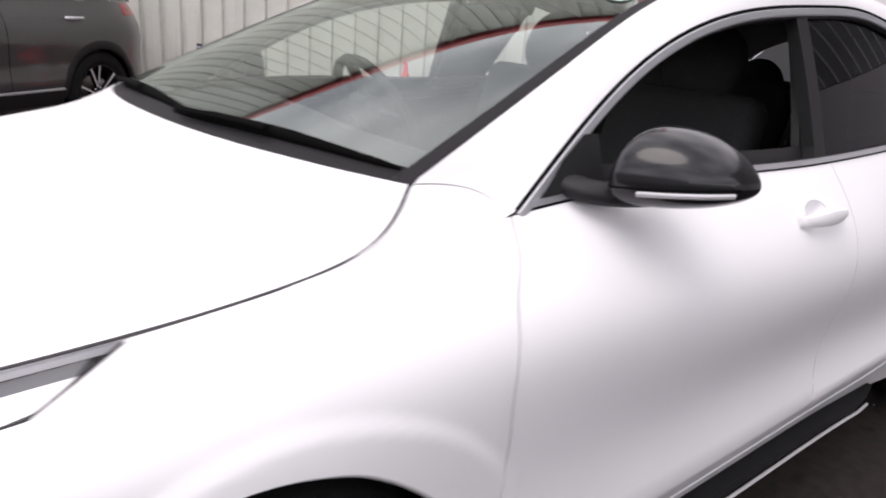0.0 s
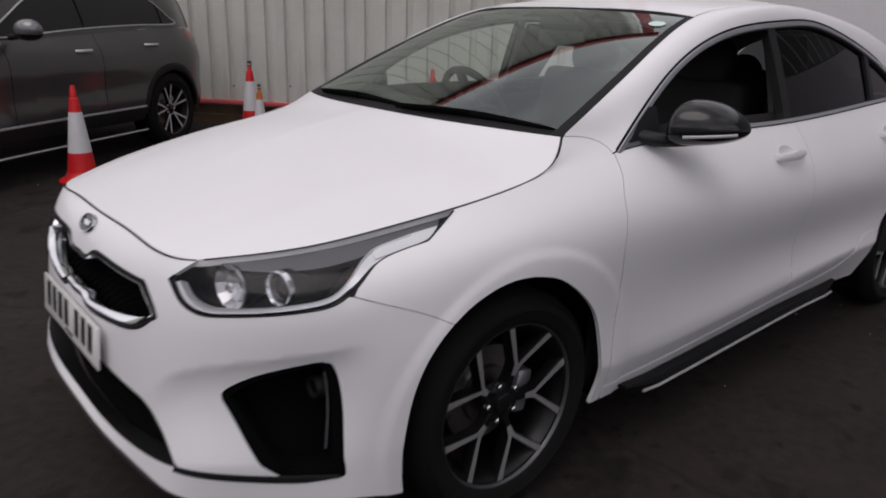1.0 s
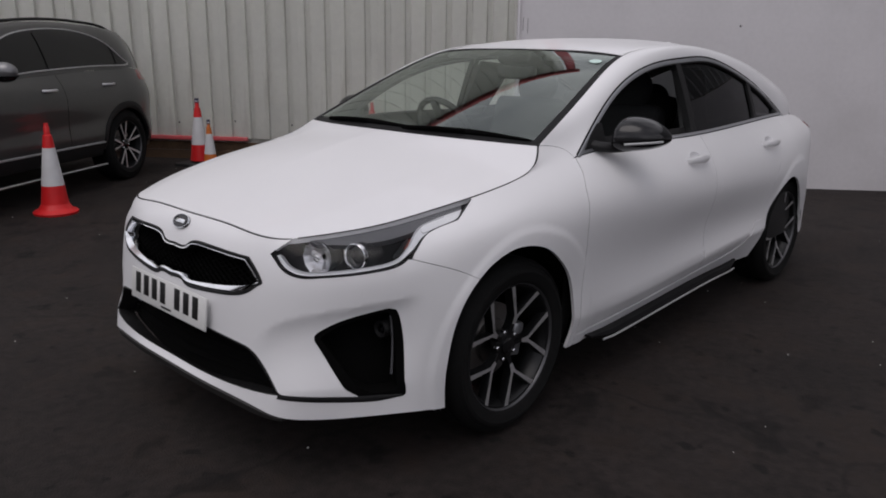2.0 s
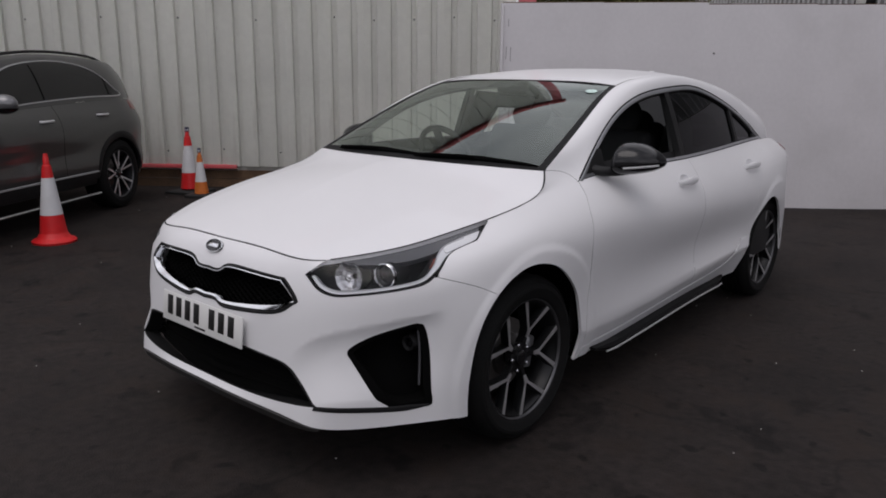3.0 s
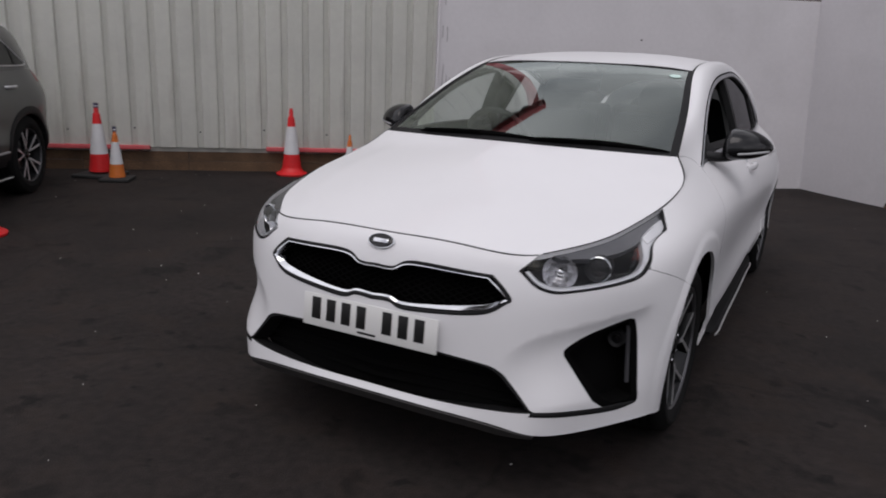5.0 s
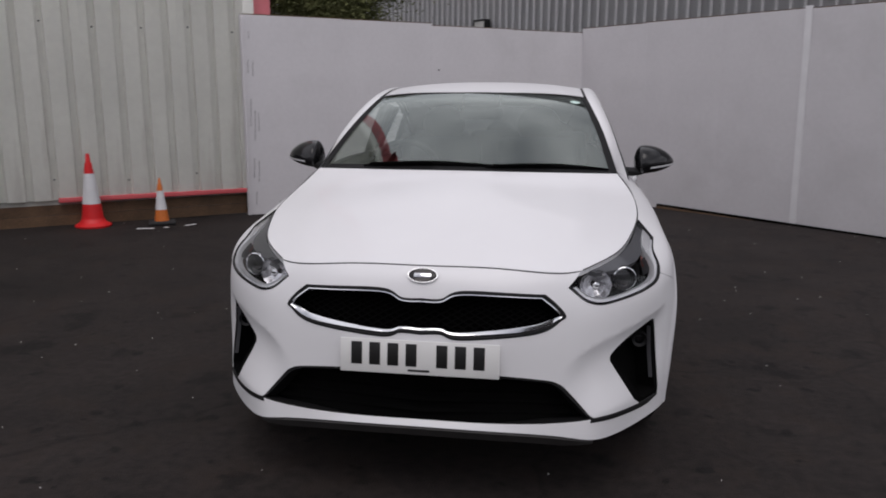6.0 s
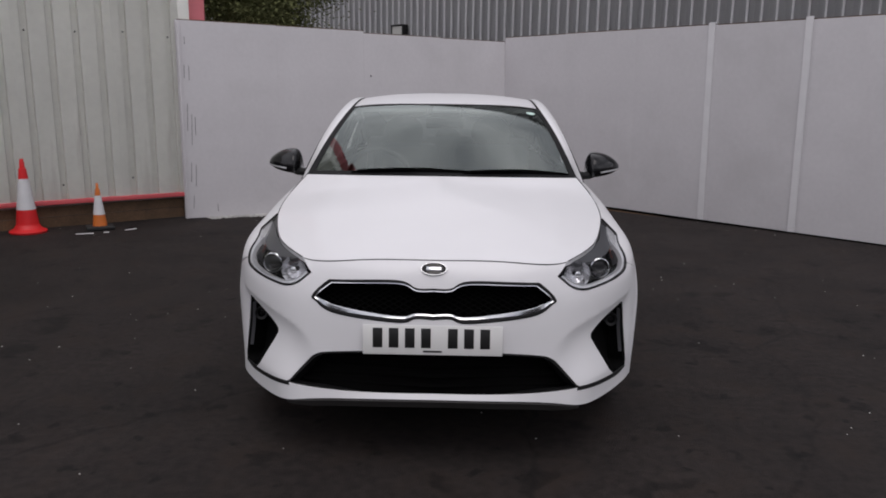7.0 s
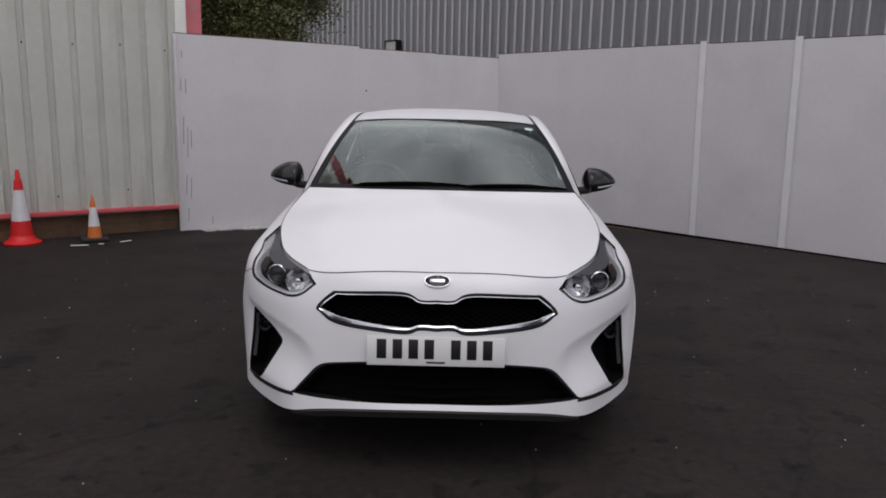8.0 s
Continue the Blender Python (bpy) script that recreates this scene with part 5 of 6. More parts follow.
# rubble and dead leaves along the foot of the hoarding
rng = random.Random(4)
bm = bmesh.new()
for k in range(620):
    t = .03 + .42 * rng.random()
    p = BACK0.lerp(CORNER, t * .95 + .02)
    off = -.02 - abs(rng.gauss(0, .07))
    d = (CORNER - BACK0).normalized()
    q = p + Vector((d.y, -d.x, 0)) * -off
    s = rng.uniform(.006, .024)
    box(bm, (s * rng.uniform(.7, 1.8), s, s * .6), (q.x, q.y, float(ground_z(q.x, q.y)) + s * .3), (0, rng.uniform(-15, 15), rng.uniform(0, 180)))
tagged(part("rubble", bm, LITTER), "pale grit and dead leaves along the wall", "debris", kind="stuff")
for x, y, a, b, r in ((-3.62, 4.60, .16, .035, 20), (-3.28, 4.88, .12, .03, 55), (-3.45, 4.70, .05, .03, 10)):
    bm = bmesh.new()
    box(bm, (a, b, .004), (x, y, .004), (0, 0, r), .001, 1)
    tagged(part("scrap", bm, STRIP), "torn scrap of pale litter on the tarmac", "litter", "scraps on the tarmac")
# grit on the tarmac
bm = bmesh.new()
for k in range(260):
    x, y = rng.uniform(-6, 5), rng.uniform(-3, 6.5)
    s = rng.uniform(.002, .0045)
    box(bm, (s, s * 1.4, s), (x, y, float(ground_z(x, y)) + s * .3), (0, 0, rng.uniform(0, 180)))
tagged(part("grit", bm, LITTER), "scattered pale grit on the tarmac", "grit", kind="stuff")

# plain rendered walls added unseen behind: they close the yard and block sky light
RENDER = material("pale_render", (.50, .49, .48), .85, spread=.08, scale=1.1, grain=.06, stain=(.38, .37, .36), stain_scale=.8, bump=.15, bump_scale=60)
for name, size, at in (("wall_south", (31, .22, 3.6), (-1.5, -11, 1.8)), ("wall_east", (.22, 13.0, 2.2), (13.9, -4.6, 1.1))):
    bm = box(bmesh.new(), size, at, (0, 0, 0), .01, 1)
    wall = tagged(part(name, bm, RENDER), "unseen plain pale wall added to block low sky light", "wall", kind="structure")
    bm = box(bmesh.new(), (size[0] + .1, size[1] + .1, .08), (at[0], at[1], size[2] + .04), (0, 0, 0), .01, 1)
    part("coping", bm, RENDER, wall)

# steel-clad shed
SHED0, SHED1, EAVE = Vector((-13.2, -2.10, 0)), Vector((-2.84, 5.985, 0)), 6.6
shed_d = SHED1 - SHED0
shed_m = Matrix.Translation(SHED0) @ shed_d.to_track_quat("X", "Z").to_matrix().to_4x4()
shed = empty("wall_shed", shed_m, "tall shed wall of ribbed cream steel cladding", "wall", kind="structure")
L = shed_d.length
PITCH = .232
n_rib = 55
x0 = .144


def shed_sheet(ribs, z0, z1, deep, mat, parent, at):
    """A steel sheet of wide proud pans with narrow sunk valleys between them; the pans stand out towards -y."""
    bm = bmesh.new()
    line = []
    for k in range(ribs):
        a = k * PITCH
        line += [(a, -deep), (a + .34 * PITCH, -deep), (a + .385 * PITCH, 0), (a + .615 * PITCH, 0), (a + .66 * PITCH, -deep)]
    line.append((ribs * PITCH, -deep))
    low = [bm.verts.new((x, y, z0)) for x, y in line]
    top = [bm.verts.new((x, y, z1)) for x, y in line]
    for k in range(len(line) - 1):
        bm.faces.new((low[k], low[k + 1], top[k + 1], top[k]))
    bmesh.ops.solidify(bm, geom=bm.faces[:], thickness=.0012)
    ob = part("cladding_sheet", bm, mat, parent)
    ob.location = at
    return ob


k = 0
while k < n_rib:
    ribs = min(4, n_rib - k)
    sheet = shed_sheet(ribs, .262, EAVE - .3, .034, CLADDING, shed, (x0 + k * PITCH, -.0015 * (k // 4 % 2), 0))
    bm = bmesh.new()
    for j in range(ribs):
        heights = ((1.99, 3.6, 5.2) if (k + j) % 4 == 2 or (k + j > 46 and j % 2 == 0) else ()) + ((.45,) if (k + j) % 3 == 1 else ())
        for z in heights:
            bmesh.ops.create_icosphere(bm, subdivisions=1, radius=.010, matrix=pose((j + .5) * PITCH, -.004, z + .02 * math.sin(k + j)))
    part("screws", bm, BLACK_PLASTIC, sheet)
    k += 4
for a, b in ((0, 2.4), (2.4, 4.8), (4.8, 7.3), (7.3, 9.7), (10.95, L - .1)):
    boxed("base_flashing", (b - a - .004, .06, .046), ((a + b) / 2, -.03, .256 + .002 * math.sin(7 * a)), RED_TRIM, shed, .004, turn=(0, .15 * math.sin(3 * a), 0))
boxed("end_pan", (.124, .034, EAVE - .56), (x0 + n_rib * PITCH + .062, -.017, .262 + (EAVE - .56) / 2), CLADDING, shed, .003)
boxed("corner_flashing", (.20, .16, EAVE - .27), (L + .025, .225, .27 + (EAVE - .27) / 2), PINK_TRIM, shed, .006)
boxed("eaves_fascia", (L + .3, .22, .20), (L / 2 + .05, -.06, EAVE - .1), RED_TRIM, shed, .01)
boxed("core", (L - .12, .13, EAVE - .4), (L / 2 - .06, .08, .26 + (EAVE - .5) / 2), CLADDING_SIDE, shed, .0)
rng = random.Random(7)
x = 0.0
while x < L - .05:
    w = min(rng.uniform(1.1, 1.7), L - x)
    for z, h in ((.055, .112), (.168, .106)):
        boxed("plinth_board", (w - .006, .03, h), (x + w / 2, .03 + rng.uniform(-.004, .004), z - .01), PLINTH, shed, .003, segments=1)
    x += w

# grey building beyond the hoarding: one long wall of ribbed steel, nearly parallel to the right hoarding
WALL_BOX = Vector((-1.15, 14.16, 0))
BEYOND_D = Vector((math.cos(math.radians(-48)), math.sin(math.radians(-48)), 0))
BEYOND_PITCH, BEYOND_LENGTH, BEYOND_TOP = .215, 27.7, 7.5
beyond_m = Matrix.Translation(WALL_BOX - 13.875 * BEYOND_D) @ BEYOND_D.to_track_quat("X", "Z").to_matrix().to_4x4()
beyond = empty("building_beyond", beyond_m, "large grey shed with ribbed steel cladding", "building", kind="structure")


def ribbed_sheet(ribs, z1, pitch, deep, parent, at):
    """A steel sheet with narrow steep ribs towards -y, and a pale strip standing in for the lit flank of each."""
    bm, line = bmesh.new(), []
    for k in range(ribs):
        a = k * pitch
        line += [(a, 0), (a + .34 * pitch, 0), (a + .355 * pitch, -.004), (a + .385 * pitch, -.004), (a + .40 * pitch, 0), (a + .70 * pitch, 0), (a + .74 * pitch, -deep), (a + .89 * pitch, -deep), (a + .92 * pitch, 0)]
    line.append((ribs * pitch, 0))
    low = [bm.verts.new((x, y, 0)) for x, y in line]
    top = [bm.verts.new((x, y, z1)) for x, y in line]
    for k in range(len(line) - 1):
        bm.faces.new((low[k], low[k + 1], top[k + 1], top[k]))
    bmesh.ops.solidify(bm, geom=bm.faces[:], thickness=.0012)
    ob = part("cladding_sheet", bm, GREY_CLAD, parent)
    ob.location = at
    # strips in the lighter tone paint daylight onto one flank of each rib
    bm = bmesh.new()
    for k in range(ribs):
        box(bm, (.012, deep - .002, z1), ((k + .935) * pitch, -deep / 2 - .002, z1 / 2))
    part("seams", bm, LIT_FLANK, ob)


k = 0
while k * BEYOND_PITCH < BEYOND_LENGTH - .1:
    ribbed_sheet(5, BEYOND_TOP, BEYOND_PITCH, .045, beyond, (k * BEYOND_PITCH, -.002 * (k // 5 % 2), 0))
    k += 5
boxed("core", (BEYOND_LENGTH, .3, BEYOND_TOP - .1), (BEYOND_LENGTH / 2, .2, BEYOND_TOP / 2), GREY_CLAD, beyond, 0)
boxed("eaves_trim", (BEYOND_LENGTH, .12, .22), (BEYOND_LENGTH / 2, -.03, BEYOND_TOP), GREY_CLAD, beyond, .01)
# dark hooded box on that wall
lampbox = empty("wall_box", beyond_m @ pose(13.88, -.048, 2.68), "dark hooded fitting on the ribbed grey cladding", "fitting")
boxed("hood", (.40, .16, .025), (0, -.08, .165), BLACK_PLASTIC, lampbox, .004)
for x in (-.19, .19):
    boxed("side_plate", (.022, .15, .32), (x, -.075, -.008), BLACK_PLASTIC, lampbox, .004)
boxed("face_plate", (.355, .02, .31), (0, -.125, -.01), CLADDING_SIDE, lampbox, .004, label="dull grey face plate")
boxed("back_plate", (.40, .03, .34), (0, -.012, 0), BLACK_PLASTIC, lampbox, .004)

# tree behind the hoarding
tree = empty("tree", pose(-2.98, 8.7, 0), "leafy green tree rising behind the hoarding", "tree")
rng = random.Random(11)
bm = bmesh.new()


def limb(bm, a, b, r0, r1, n=7):
    a, b = Vector(a), Vector(b)
    q = (b - a).to_track_quat("Z", "Y").to_matrix()
    rings = []
    for k in range(4):
        t = k / 3
        c = a.lerp(b, t) + Vector((math.sin(5 * t + a.x), math.cos(4 * t + a.y), 0)) * .03 * math.sin(math.pi * t)
        r = r0 + (r1 - r0) * t
        rings.append([bm.verts.new(c + q @ Vector((r * math.cos(2 * math.pi * j / n), r * math.sin(2 * math.pi * j / n), 0))) for j in range(n)])
    for u, v in zip(rings, rings[1:]):
        for j in range(n):
            bm.faces.new((u[j], u[(j + 1) % n], v[(j + 1) % n], v[j]))


limb(bm, (0, 0, -.1), (.05, 0, 1.7), .10, .075)
tips = []
for k in range(10):
    a = k * 2.4
    end = (math.cos(a) * rng.uniform(.5, 1.2), math.sin(a) * rng.uniform(.3, .6), rng.uniform(2.1, 3.6))
    limb(bm, (.05, 0, 1.2 + .05 * k), end, .045, .012)
    tips.append(Vector(end))
    for j in range(8):
        e2 = Vector(end) + Vector((rng.uniform(-.7, .6), rng.uniform(-.45, .45), rng.uniform(-.4, .9)))
        limb(bm, Vector(end) * .8 + Vector((0, 0, .4)), e2, .016, .005, 5)
        tips.append(e2)
part("trunk", bm, BARK, tree, smooth=60)
verts, faces = [], []
for c in tips:
    for k in range(1150):
        wide = .20 if rng.random() < .8 else .34
        p = c + Vector((rng.gauss(0, wide), rng.gauss(0, wide), rng.gauss(0, wide * .9)))
        p.x *= .85 if p.x > 0 else 1
        m = Euler((rng.uniform(-1.0, 1.0), rng.uniform(-1.0, 1.0), rng.uniform(0, 6.3))).to_matrix()
        s = rng.uniform(.017, .036)
        base = len(verts)
        verts += [p + m @ Vector(q) for q in ((-s * .45, 0, 0), (0, -s * .9, .15 * s), (s * .45, 0, 0), (0, s * 1.1, .15 * s))]
        faces.append((base, base + 1, base + 2, base + 3))
crown = mesh_object("crown", verts, faces, LEAF, tree, smooth=False)


# traffic cones
def cone(name, at, height, red, label, round_base=True, tape=False, lean=0.0, turn=0.0):
    ob = empty(name, pose(at[0], at[1], float(ground_z(at[0], at[1])), lean, 0, turn), label, "traffic cone", "traffic cones")
    k = height / .73
    z0 = .055 * k
    rb, rt = .108 * k, .021 * k
    rad = lambda z: rb + (rt - rb) * (z - z0) / (height - z0)
    bm = bmesh.new()
    if round_base:
        lathe(bm, [(0, .168 * k), (.018 * k, .172 * k), (.028 * k, .162 * k), (.036 * k, .138 * k), (z0, rb + .012 * k), (z0 + .03 * k, rad(z0 + .03 * k))], "z", 40)
        part("base", bm, red, ob, smooth=40)
    else:
        box(bm, (.40 * k, .40 * k, .035), (0, 0, .018), (0, 0, 0), .012, 2)
        part("base", bm, CONE_BASE, ob, "black rubber base", smooth=40)
    cuts = [z0 * (1 if not round_base else 1.2), .32 * height, .735 * height, height]
    for i, mat in enumerate((red, CONE_WHITE, red)):
        a, b = cuts[i], cuts[i + 1]
        bm = bmesh.new()
        pr = [(a, rad(a) + .0012 * (i == 1)), (a + .3 * (b - a), rad(a + .3 * (b - a)) + .0012 * (i == 1)), (b, rad(b) + .0012 * (i == 1))]
        if i == 2:
            pr = [(a, rad(a)), (b - .095 * k, rad(b - .095 * k)), (b - .088 * k, rad(b) * 1.12), (b - .030 * k, rad(b) * 1.02), (b - .026 * k, rad(b) * .86), (b, rad(b) * .80), (b + .002, rad(b) * .45), (b - .02, rad(b) * .4)]
        lathe(bm, pr, "z", 36)
        part(("body", "reflective_sleeve", "top")[i], bm, mat, ob, smooth=40)
    if tape:
        bm = bmesh.new()
        lathe(bm, [(height - .035, rad(height - .035) + .002), (height + .012, rad(height) + .002), (height + .014, .004)], "z", 20)
        part("tape", bm, TAPE, ob, "dark tape round the tip", smooth=40)
        bm = bmesh.new()
        lathe(bm, [(height - .022, rad(height - .022) + .0035), (height - .012, rad(height - .012) + .0035)], "z", 20)
        part("tape_band", bm, CONE_WHITE, ob, smooth=40)
    return ob


cone("traffic_cone", (-4.03, 1.07), .725, CONE_RED, "red and white plastic traffic cone standing alone")
cone("traffic_cone", (-5.60, 3.24), .745, CONE_RED, "red and white traffic cone with dark tape", False, True, turn=20)
cone("traffic_cone", (-5.25, 3.17), .535, CONE_ORANGE, "small orange and white cone with taped tip", False, True, turn=35)
cone("traffic_cone", (-4.22, 4.66), .735, CONE_RED, "red and white plastic cone beside the shed")
cone("traffic_cone", (-3.62, 4.93), .475, CONE_ORANGE, "small worn orange cone on a black base", False, False, lean=-2, turn=30)

# ---- the grey off-roader ----
suv = empty("parked_off_roader", pose(-6.02, 1.838, 0, 0, 0, 33.9) @ pose(0, -.055, 0), "dark grey parked off-road car with chrome trim", "car")
S_KNOT = [0, .62, 1.05, 1.40, 2.28, 3.18, 4.03, 4.50, 4.82, 5.56]
S_PLAN = [(0, -3.45), (.60, -3.36), (.84, -3.02), (.895, -2.68), (.90, -1.8), (.905, -.9), (.915, -.05), (.88, .40), (.72, .66), (0, .80)]
S_ROWS = {"A": (.30, .950, .0), "B": (.45, 1.002, 0), "C": (.62, .996, 0), "D": (.82, 1.010, .0), "E": (.95, .980, -.02), "F": (1.07, .90, -.07)}
S_CURVE = {}
for key, (z, wide, back) in S_ROWS.items():
    pts = []
    for k, (x, y) in enumerate(S_PLAN):
        zz = z + (0 if key != "F" else (-.10, -.09, -.06, -.04, -.03, .005, .03, .03, .02, .02)[k])
        yy = y + (back if y > .1 else -back * 1.5 if y < -3 else 0)
        pts.append((x * wide, yy, zz))
    p = np.array(pts)
    flip3 = np.array([-1, 1, 1])
    full = np.vstack([p[3:0:-1] * flip3, p, p[-2:-4:-1] * flip3])
    kk = np.array(S_KNOT)
    S_CURVE[key] = spline(np.concatenate([-kk[3:0:-1], kk, 2 * kk[-1] - kk[-2:-4:-1]]), full)


def suv_wrap(s, v):
    s, v = np.broadcast_arrays(np.asarray(s, float), np.asarray(v, float))
    shape, s, v = s.shape, s.ravel(), v.ravel()
    rows = np.stack([S_CURVE[k](s) for k in "ABCDEF"])
    i = np.clip(v.astype(int), 0, 4)
    w = np.clip(v - i, 0, 1)[:, None]
    n = np.arange(len(s))
    m0, m1 = (rows[np.minimum(i + 1, 5), n] - rows[np.maximum(i - 1, 0), n]) / 2, (rows[np.minimum(i + 2, 5), n] - rows[i, n]) / 2
    a, b = rows[i, n], rows[i + 1, n]
    p = (2 * w ** 3 - 3 * w ** 2 + 1) * a + (w ** 3 - 2 * w ** 2 + w) * m0 + (-2 * w ** 3 + 3 * w ** 2) * b + (w ** 3 - w ** 2) * m1
    return p.reshape(*shape, 3)


S_ROOF = spline([-2.45, -2.0, -1.6, -1.1, -.5, .1, .42, .60], [[1.06], [1.27], [1.43], [1.525], [1.552], [1.518], [1.468], [1.425]])
S_W = S_CURVE["F"](np.linspace(.9, 4.8, 300))


def suv_top(y, w):
    """The cabin's skin: w 0 at the waist, 1 at the roof's centre line."""
    y, w = np.broadcast_arrays(np.asarray(y, float), np.asarray(w, float))
    xb, zb = np.interp(y, S_W[:, 1], S_W[:, 0]), np.interp(y, S_W[:, 1], S_W[:, 2])
    zt = S_ROOF(y)[..., 0]
    h = np.maximum(zt - zb, .002)
    a = np.clip(w / .62, 0, 1)
    b = np.clip((w - .62) / .38, 0, 1)
    tops = xb - .42 * h - .02
    x = np.where(w < .62, xb + (tops - xb) * (a * .75 + .25 * a ** 3), tops * (1 - b) ** 1.0)
    z = np.where(w < .62, zb + h * (.93 * (1 - (1 - a) ** 1.25)), zb + h * (.93 + .07 * (1 - (1 - b) ** 2.2)))
    return np.stack([x, y, z], -1)


def suv_arch(y0):
    out = []
    for k in range(21):
        a = math.pi * (1.05 - 1.10 * k / 20)
        y, z = y0 + .405 * math.cos(a), .35 + .405 * math.sin(a)
        s = float(np.interp(y, S_CURVE["C"](np.linspace(1.0, 4.7, 300))[:, 1], np.linspace(1.0, 4.7, 300)))
        vv = np.linspace(0, 5, 101)
        out.append((s, float(np.interp(z, suv_wrap(np.full(101, s), vv)[:, 2], vv))))
    return np.array(out)


af, ar = suv_arch(-2.70), suv_arch(-.05)
af[0, 1] = af[-1, 1] = ar[0, 1] = ar[-1, 1] = 0
for flip in (False, True):
    skin("body_side", suv_wrap, np.vstack([[(0.0, 4.98), (0.0, 0.02)], af, ar, [(4.9, .02), (5.5, .02), (5.5, 4.97), (4.5, 4.98), (2.5, 4.98), (1.2, 4.98)]]), GREY_PAINT, suv, step=.045, scale=(1, .15), flip=flip)
    # black lower cladding and arch trims
    for arc in (af, ar):
        ribbon("arch_trim", suv_wrap, arc[1:-1], .05, BLACK_PLASTIC, suv, lift=.008, depth=.02, flip=flip, scale=(1, .15))
    low = np.array([(s, .45) for s in np.linspace(af[-1, 0] + .02, ar[0, 0] - .02, 24)])
    sill = ribbon("sill_trim", suv_wrap, low, .14, BLACK_PLASTIC, suv, lift=.010, depth=.01, flip=flip, scale=(1, .15))
    ribbon("sill_strip", suv_wrap, low + (0, .42), .014, BRIGHT_TRIM, sill, lift=.014, depth=.005, flip=flip, scale=(1, .15))
    step_line = [(lambda q: ((q[0] + .045) * (-1 if flip else 1), q[1], .215))(suv_wrap(np.array([s]), np.array([.2]))[0]) for s in np.linspace(af[-1, 0] + .05, ar[0, 0] - .05, 12)]
    board = tube("running_board", step_line, .022, BLACK_PLASTIC, suv, sides=8, squash=.8)
    tube("board_strip", [(x + (-.018 if flip else .018), y, z + .006) for x, y, z in step_line], .0075, BRIGHT_TRIM, board, sides=6)
    # cabin skin and windows
    yy, ww = np.meshgrid(np.linspace(-2.45, .62, 70), np.linspace(0, 1, 26), indexing="ij")
    grid("cabin_shell", suv_top(yy, ww), GREY_PAINT, suv, flip=flip)
    arc = catmull([(-1.98, .05), (-1.70, .30), (-1.35, .46), (-.9, .50), (-.45, .47), (-.12, .36), (.10, .14), (.16, .045), (-.4, .045), (-1.2, .045)], 6, True)
    win = skin("side_window", suv_top, arc, BLACK_GLOSS, suv, scale=(1, .8), step=.05, thick=.004, lift=.003, flip=flip, label="dark tinted side glass in chrome trim")
    for line in (arc[:43], np.vstack([arc[42:], arc[:1]])):
        pts = suv_top(line[:, 0], line[:, 1]) + normals(suv_top, line[:, 0], line[:, 1]) * .004
        tube("chrome_trim", [(x * (-1 if flip else 1), y, z) for x, y, z in pts], .0065, BRIGHT_TRIM, win, sides=6)
    for yb in (-1.02, -.02):
        pts = suv_top(np.full(8, yb), np.linspace(.05, .46 if yb < -.5 else .28, 8)) + np.array([.004, 0, 0])
        tube("window_bar", [(x * (-1 if flip else 1), y, z) for x, y, z in pts], .009, BLACK_MATT, win, sides=6, squash=.4)
    for s, v in ((2.93, 3.92), (3.78, 4.08)):
        c = suv_wrap(np.array([s]), np.array([v]))[0]
        tube("door_handle", [((c[0] + d) * (-1 if flip else 1), c[1] + o, c[2]) for o, d in ((-.085, -.005), (-.068, .022), (0, .030), (.068, .022), (.085, -.005))], .012, BRIGHT_TRIM, suv, sides=8, squash=1.1, label="chrome door handle")
    for line in ([(2.16, v) for v in np.linspace(.9, 4.95, 12)], [(3.12, v) for v in np.linspace(.9, 4.95, 12)]):
        ribbon("door_gap", suv_wrap, line, .006, BLACK_MATT, suv, lift=.0008, depth=.004, flip=flip, scale=(1, .15))
    skin("tail_light", suv_wrap, [(4.42, 4.25), (4.48, 4.80), (4.95, 4.75), (4.95, 4.05)], RED_LENS, suv, scale=(1, .15), step=.04, lift=.004, thick=.02, flip=flip, label="red tail light")
    rail = [(suv_top(y, .66)[0] * (-1 if flip else 1), y, suv_top(y, .66)[2] + .022 * min(1, 6 * (y + 1.55), 6 * (.30 - y))) for y in np.linspace(-1.55, .30, 16)]
    tube("roof_rail", rail, .013, BLACK_PLASTIC, suv, sides=8)
    # mirror
    bm = bmesh.new()
    bmesh.ops.create_uvsphere(bm, u_segments=20, v_segments=12, radius=1, matrix=pose(1.0 * (-1 if flip else 1), -1.80, 1.12) @ Matrix.Diagonal((.112, .078, .074, 1)))
    for v in bm.verts:
        v.co.y = min(v.co.y, -1.777)
    smir = part("door_mirror", bm, MIRROR_CAP, suv, smooth=50)
    bm = bmesh.new()
    bmesh.ops.create_uvsphere(bm, u_segments=20, v_segments=12, radius=1, matrix=pose(1.0 * (-1 if flip else 1), -1.802, 1.097) @ Matrix.Diagonal((.114, .080, .058, 1)))
    for v in bm.verts:
        v.co.y, v.co.z = min(v.co.y, -1.775), min(v.co.z, 1.088)
    part("mirror_lower", bm, BLACK_GLOSS, smir, "black lower half", smooth=50)
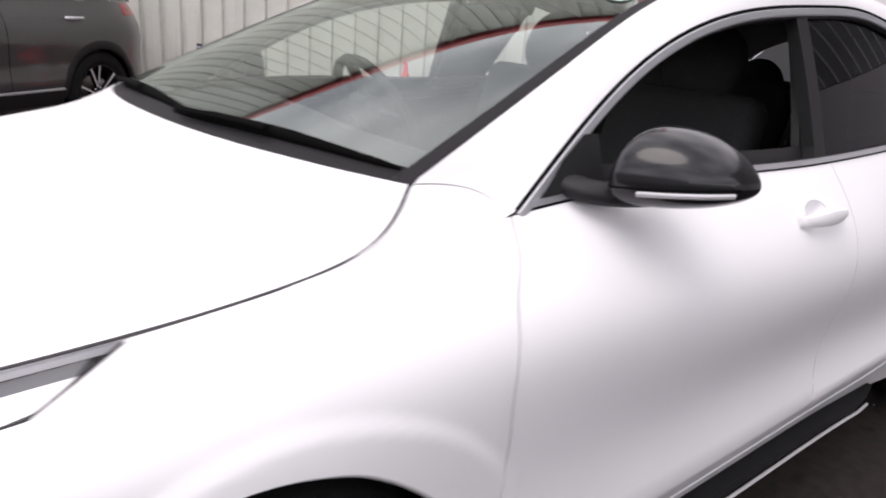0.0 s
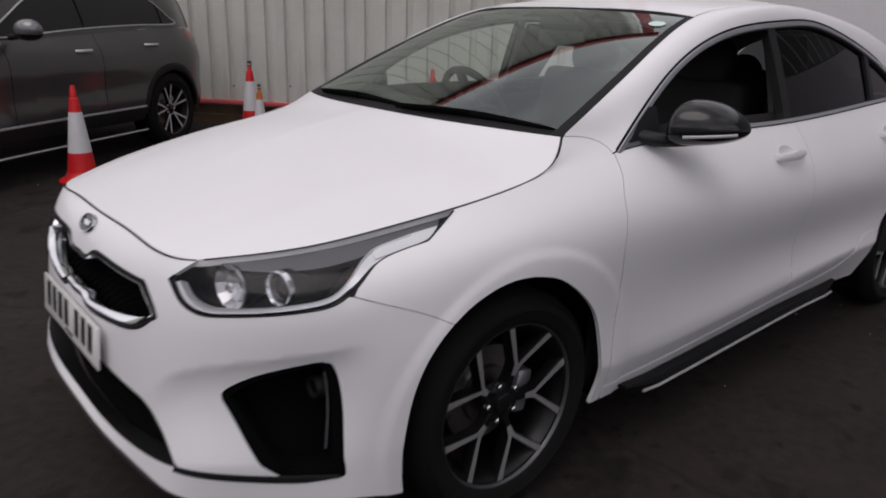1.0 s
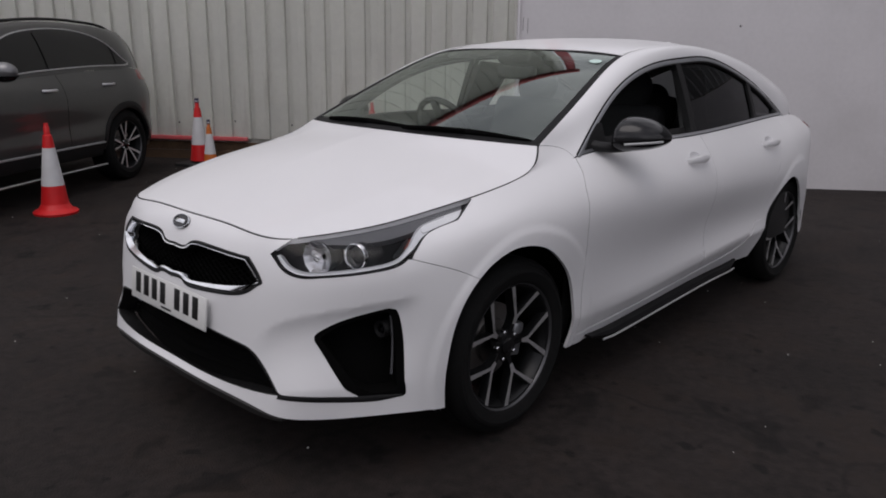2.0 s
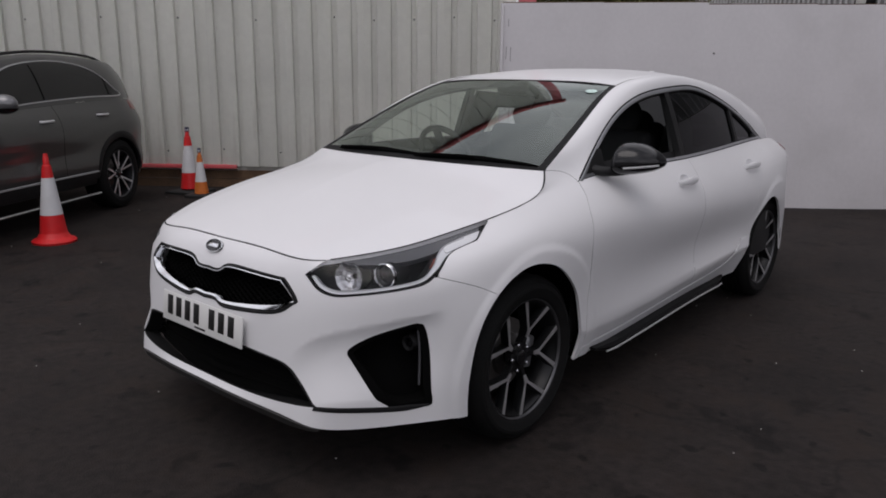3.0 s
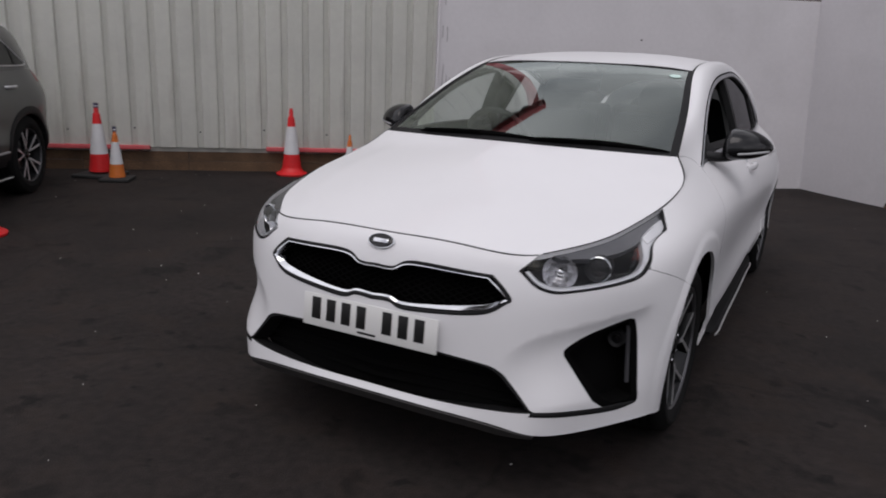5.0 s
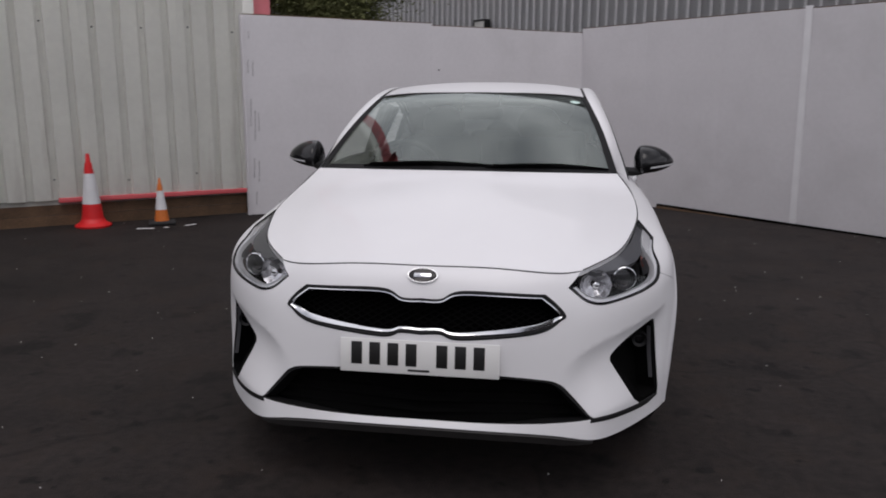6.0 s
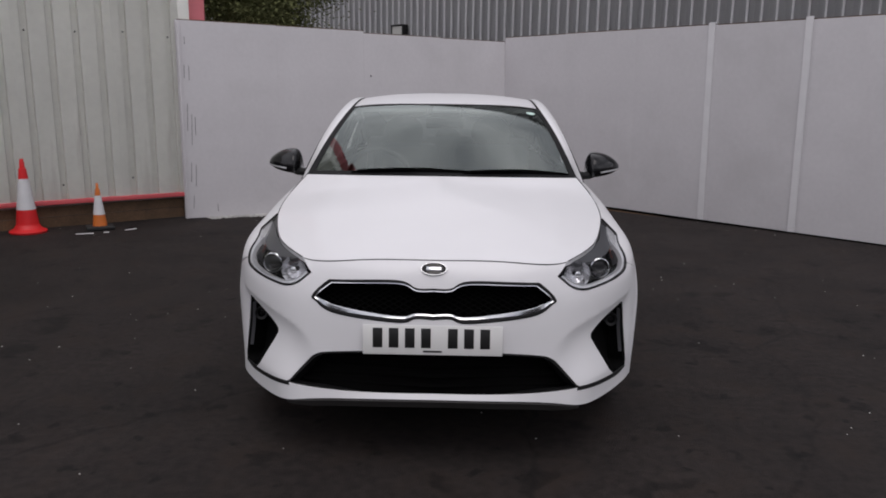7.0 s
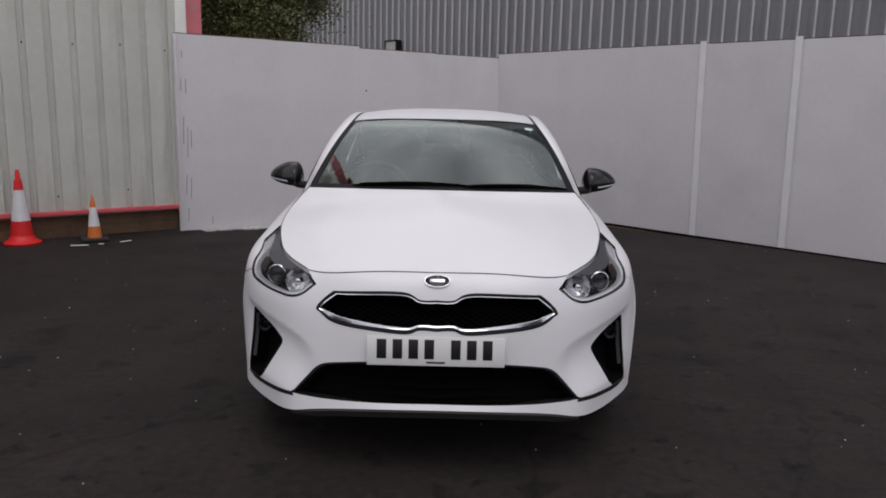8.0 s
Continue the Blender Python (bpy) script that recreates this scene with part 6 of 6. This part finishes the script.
    tube("mirror_arm", [(.84 * (-1 if flip else 1), -1.82, 1.06), (.93 * (-1 if flip else 1), -1.82, 1.075)], .022, BLACK_PLASTIC, smir, sides=8)
yy, ww = np.meshgrid(np.linspace(0, 1, 10), np.linspace(-1, 1, 15), indexing="ij")
top_r = np.array([suv_top(.62, 1 - .38 * abs(w)) * (np.sign(w) if w else 1, 1, 1) for w in np.linspace(-1, 1, 15)])
low_r = np.stack([np.linspace(-1, 1, 15) * .62, .74 - .10 * np.linspace(-1, 1, 15) ** 2, np.full(15, 1.09)], -1)
grid("rear_screen", top_r[None] * (1 - yy[..., None]) + low_r[None] * yy[..., None], BLACK_GLOSS, suv)
yy, ww = np.meshgrid(np.linspace(0, 1, 12), np.linspace(-1, 1, 15), indexing="ij")
fr = np.array([S_CURVE["F"](np.array([.62 * abs(w)]))[0] * (np.sign(w) if w else 1, 1, 1) for w in np.linspace(-1, 1, 15)])
bk = np.stack([np.linspace(-1, 1, 15) * .80, np.full(15, -2.42), 1.06 - .01 * np.linspace(-1, 1, 15) ** 2], -1)
hood = fr[None] * (1 - yy[..., None]) + bk[None] * yy[..., None]
hood[..., 0] = np.sign(ww) * np.minimum(np.abs(hood[..., 0]) + .22 * np.sin(np.pi * yy) * np.abs(ww), .82)
hood[..., 2] += .03 * np.sin(np.pi * yy)
grid("bonnet", hood, GREY_PAINT, suv)
boxed("underbody", (1.5, 3.9, .3), (0, -1.35, .42), BLACK_MATT, suv, .03)
boxed("roof_spoiler", (.92, .20, .032), (0, .55, 1.430), GREY_PAINT, suv, .012, turn=(-15, 0, 0))
for y in (-2.70, -.05):
    for sgn in (1, -1):
        boxed("arch_liner", (.04, .8, .5), (sgn * .60, y, .55), BLACK_MATT, suv, .01)
sw = build_wheel(suv, .352, .236, .235, 5, BRIGHT_TRIM, LAMP_DARK, 13, .9, .07)
tagged(sw, "silver five-spoke alloy wheel")
sw.matrix_local = pose(.785, -.05, .352, 12)
for x, y, turn in ((.785, -2.70, 0), (-.785, -.05, 180), (-.785, -2.70, 180)):
    copy_thing(sw, pose(x, y, .352, 0, 0, turn))
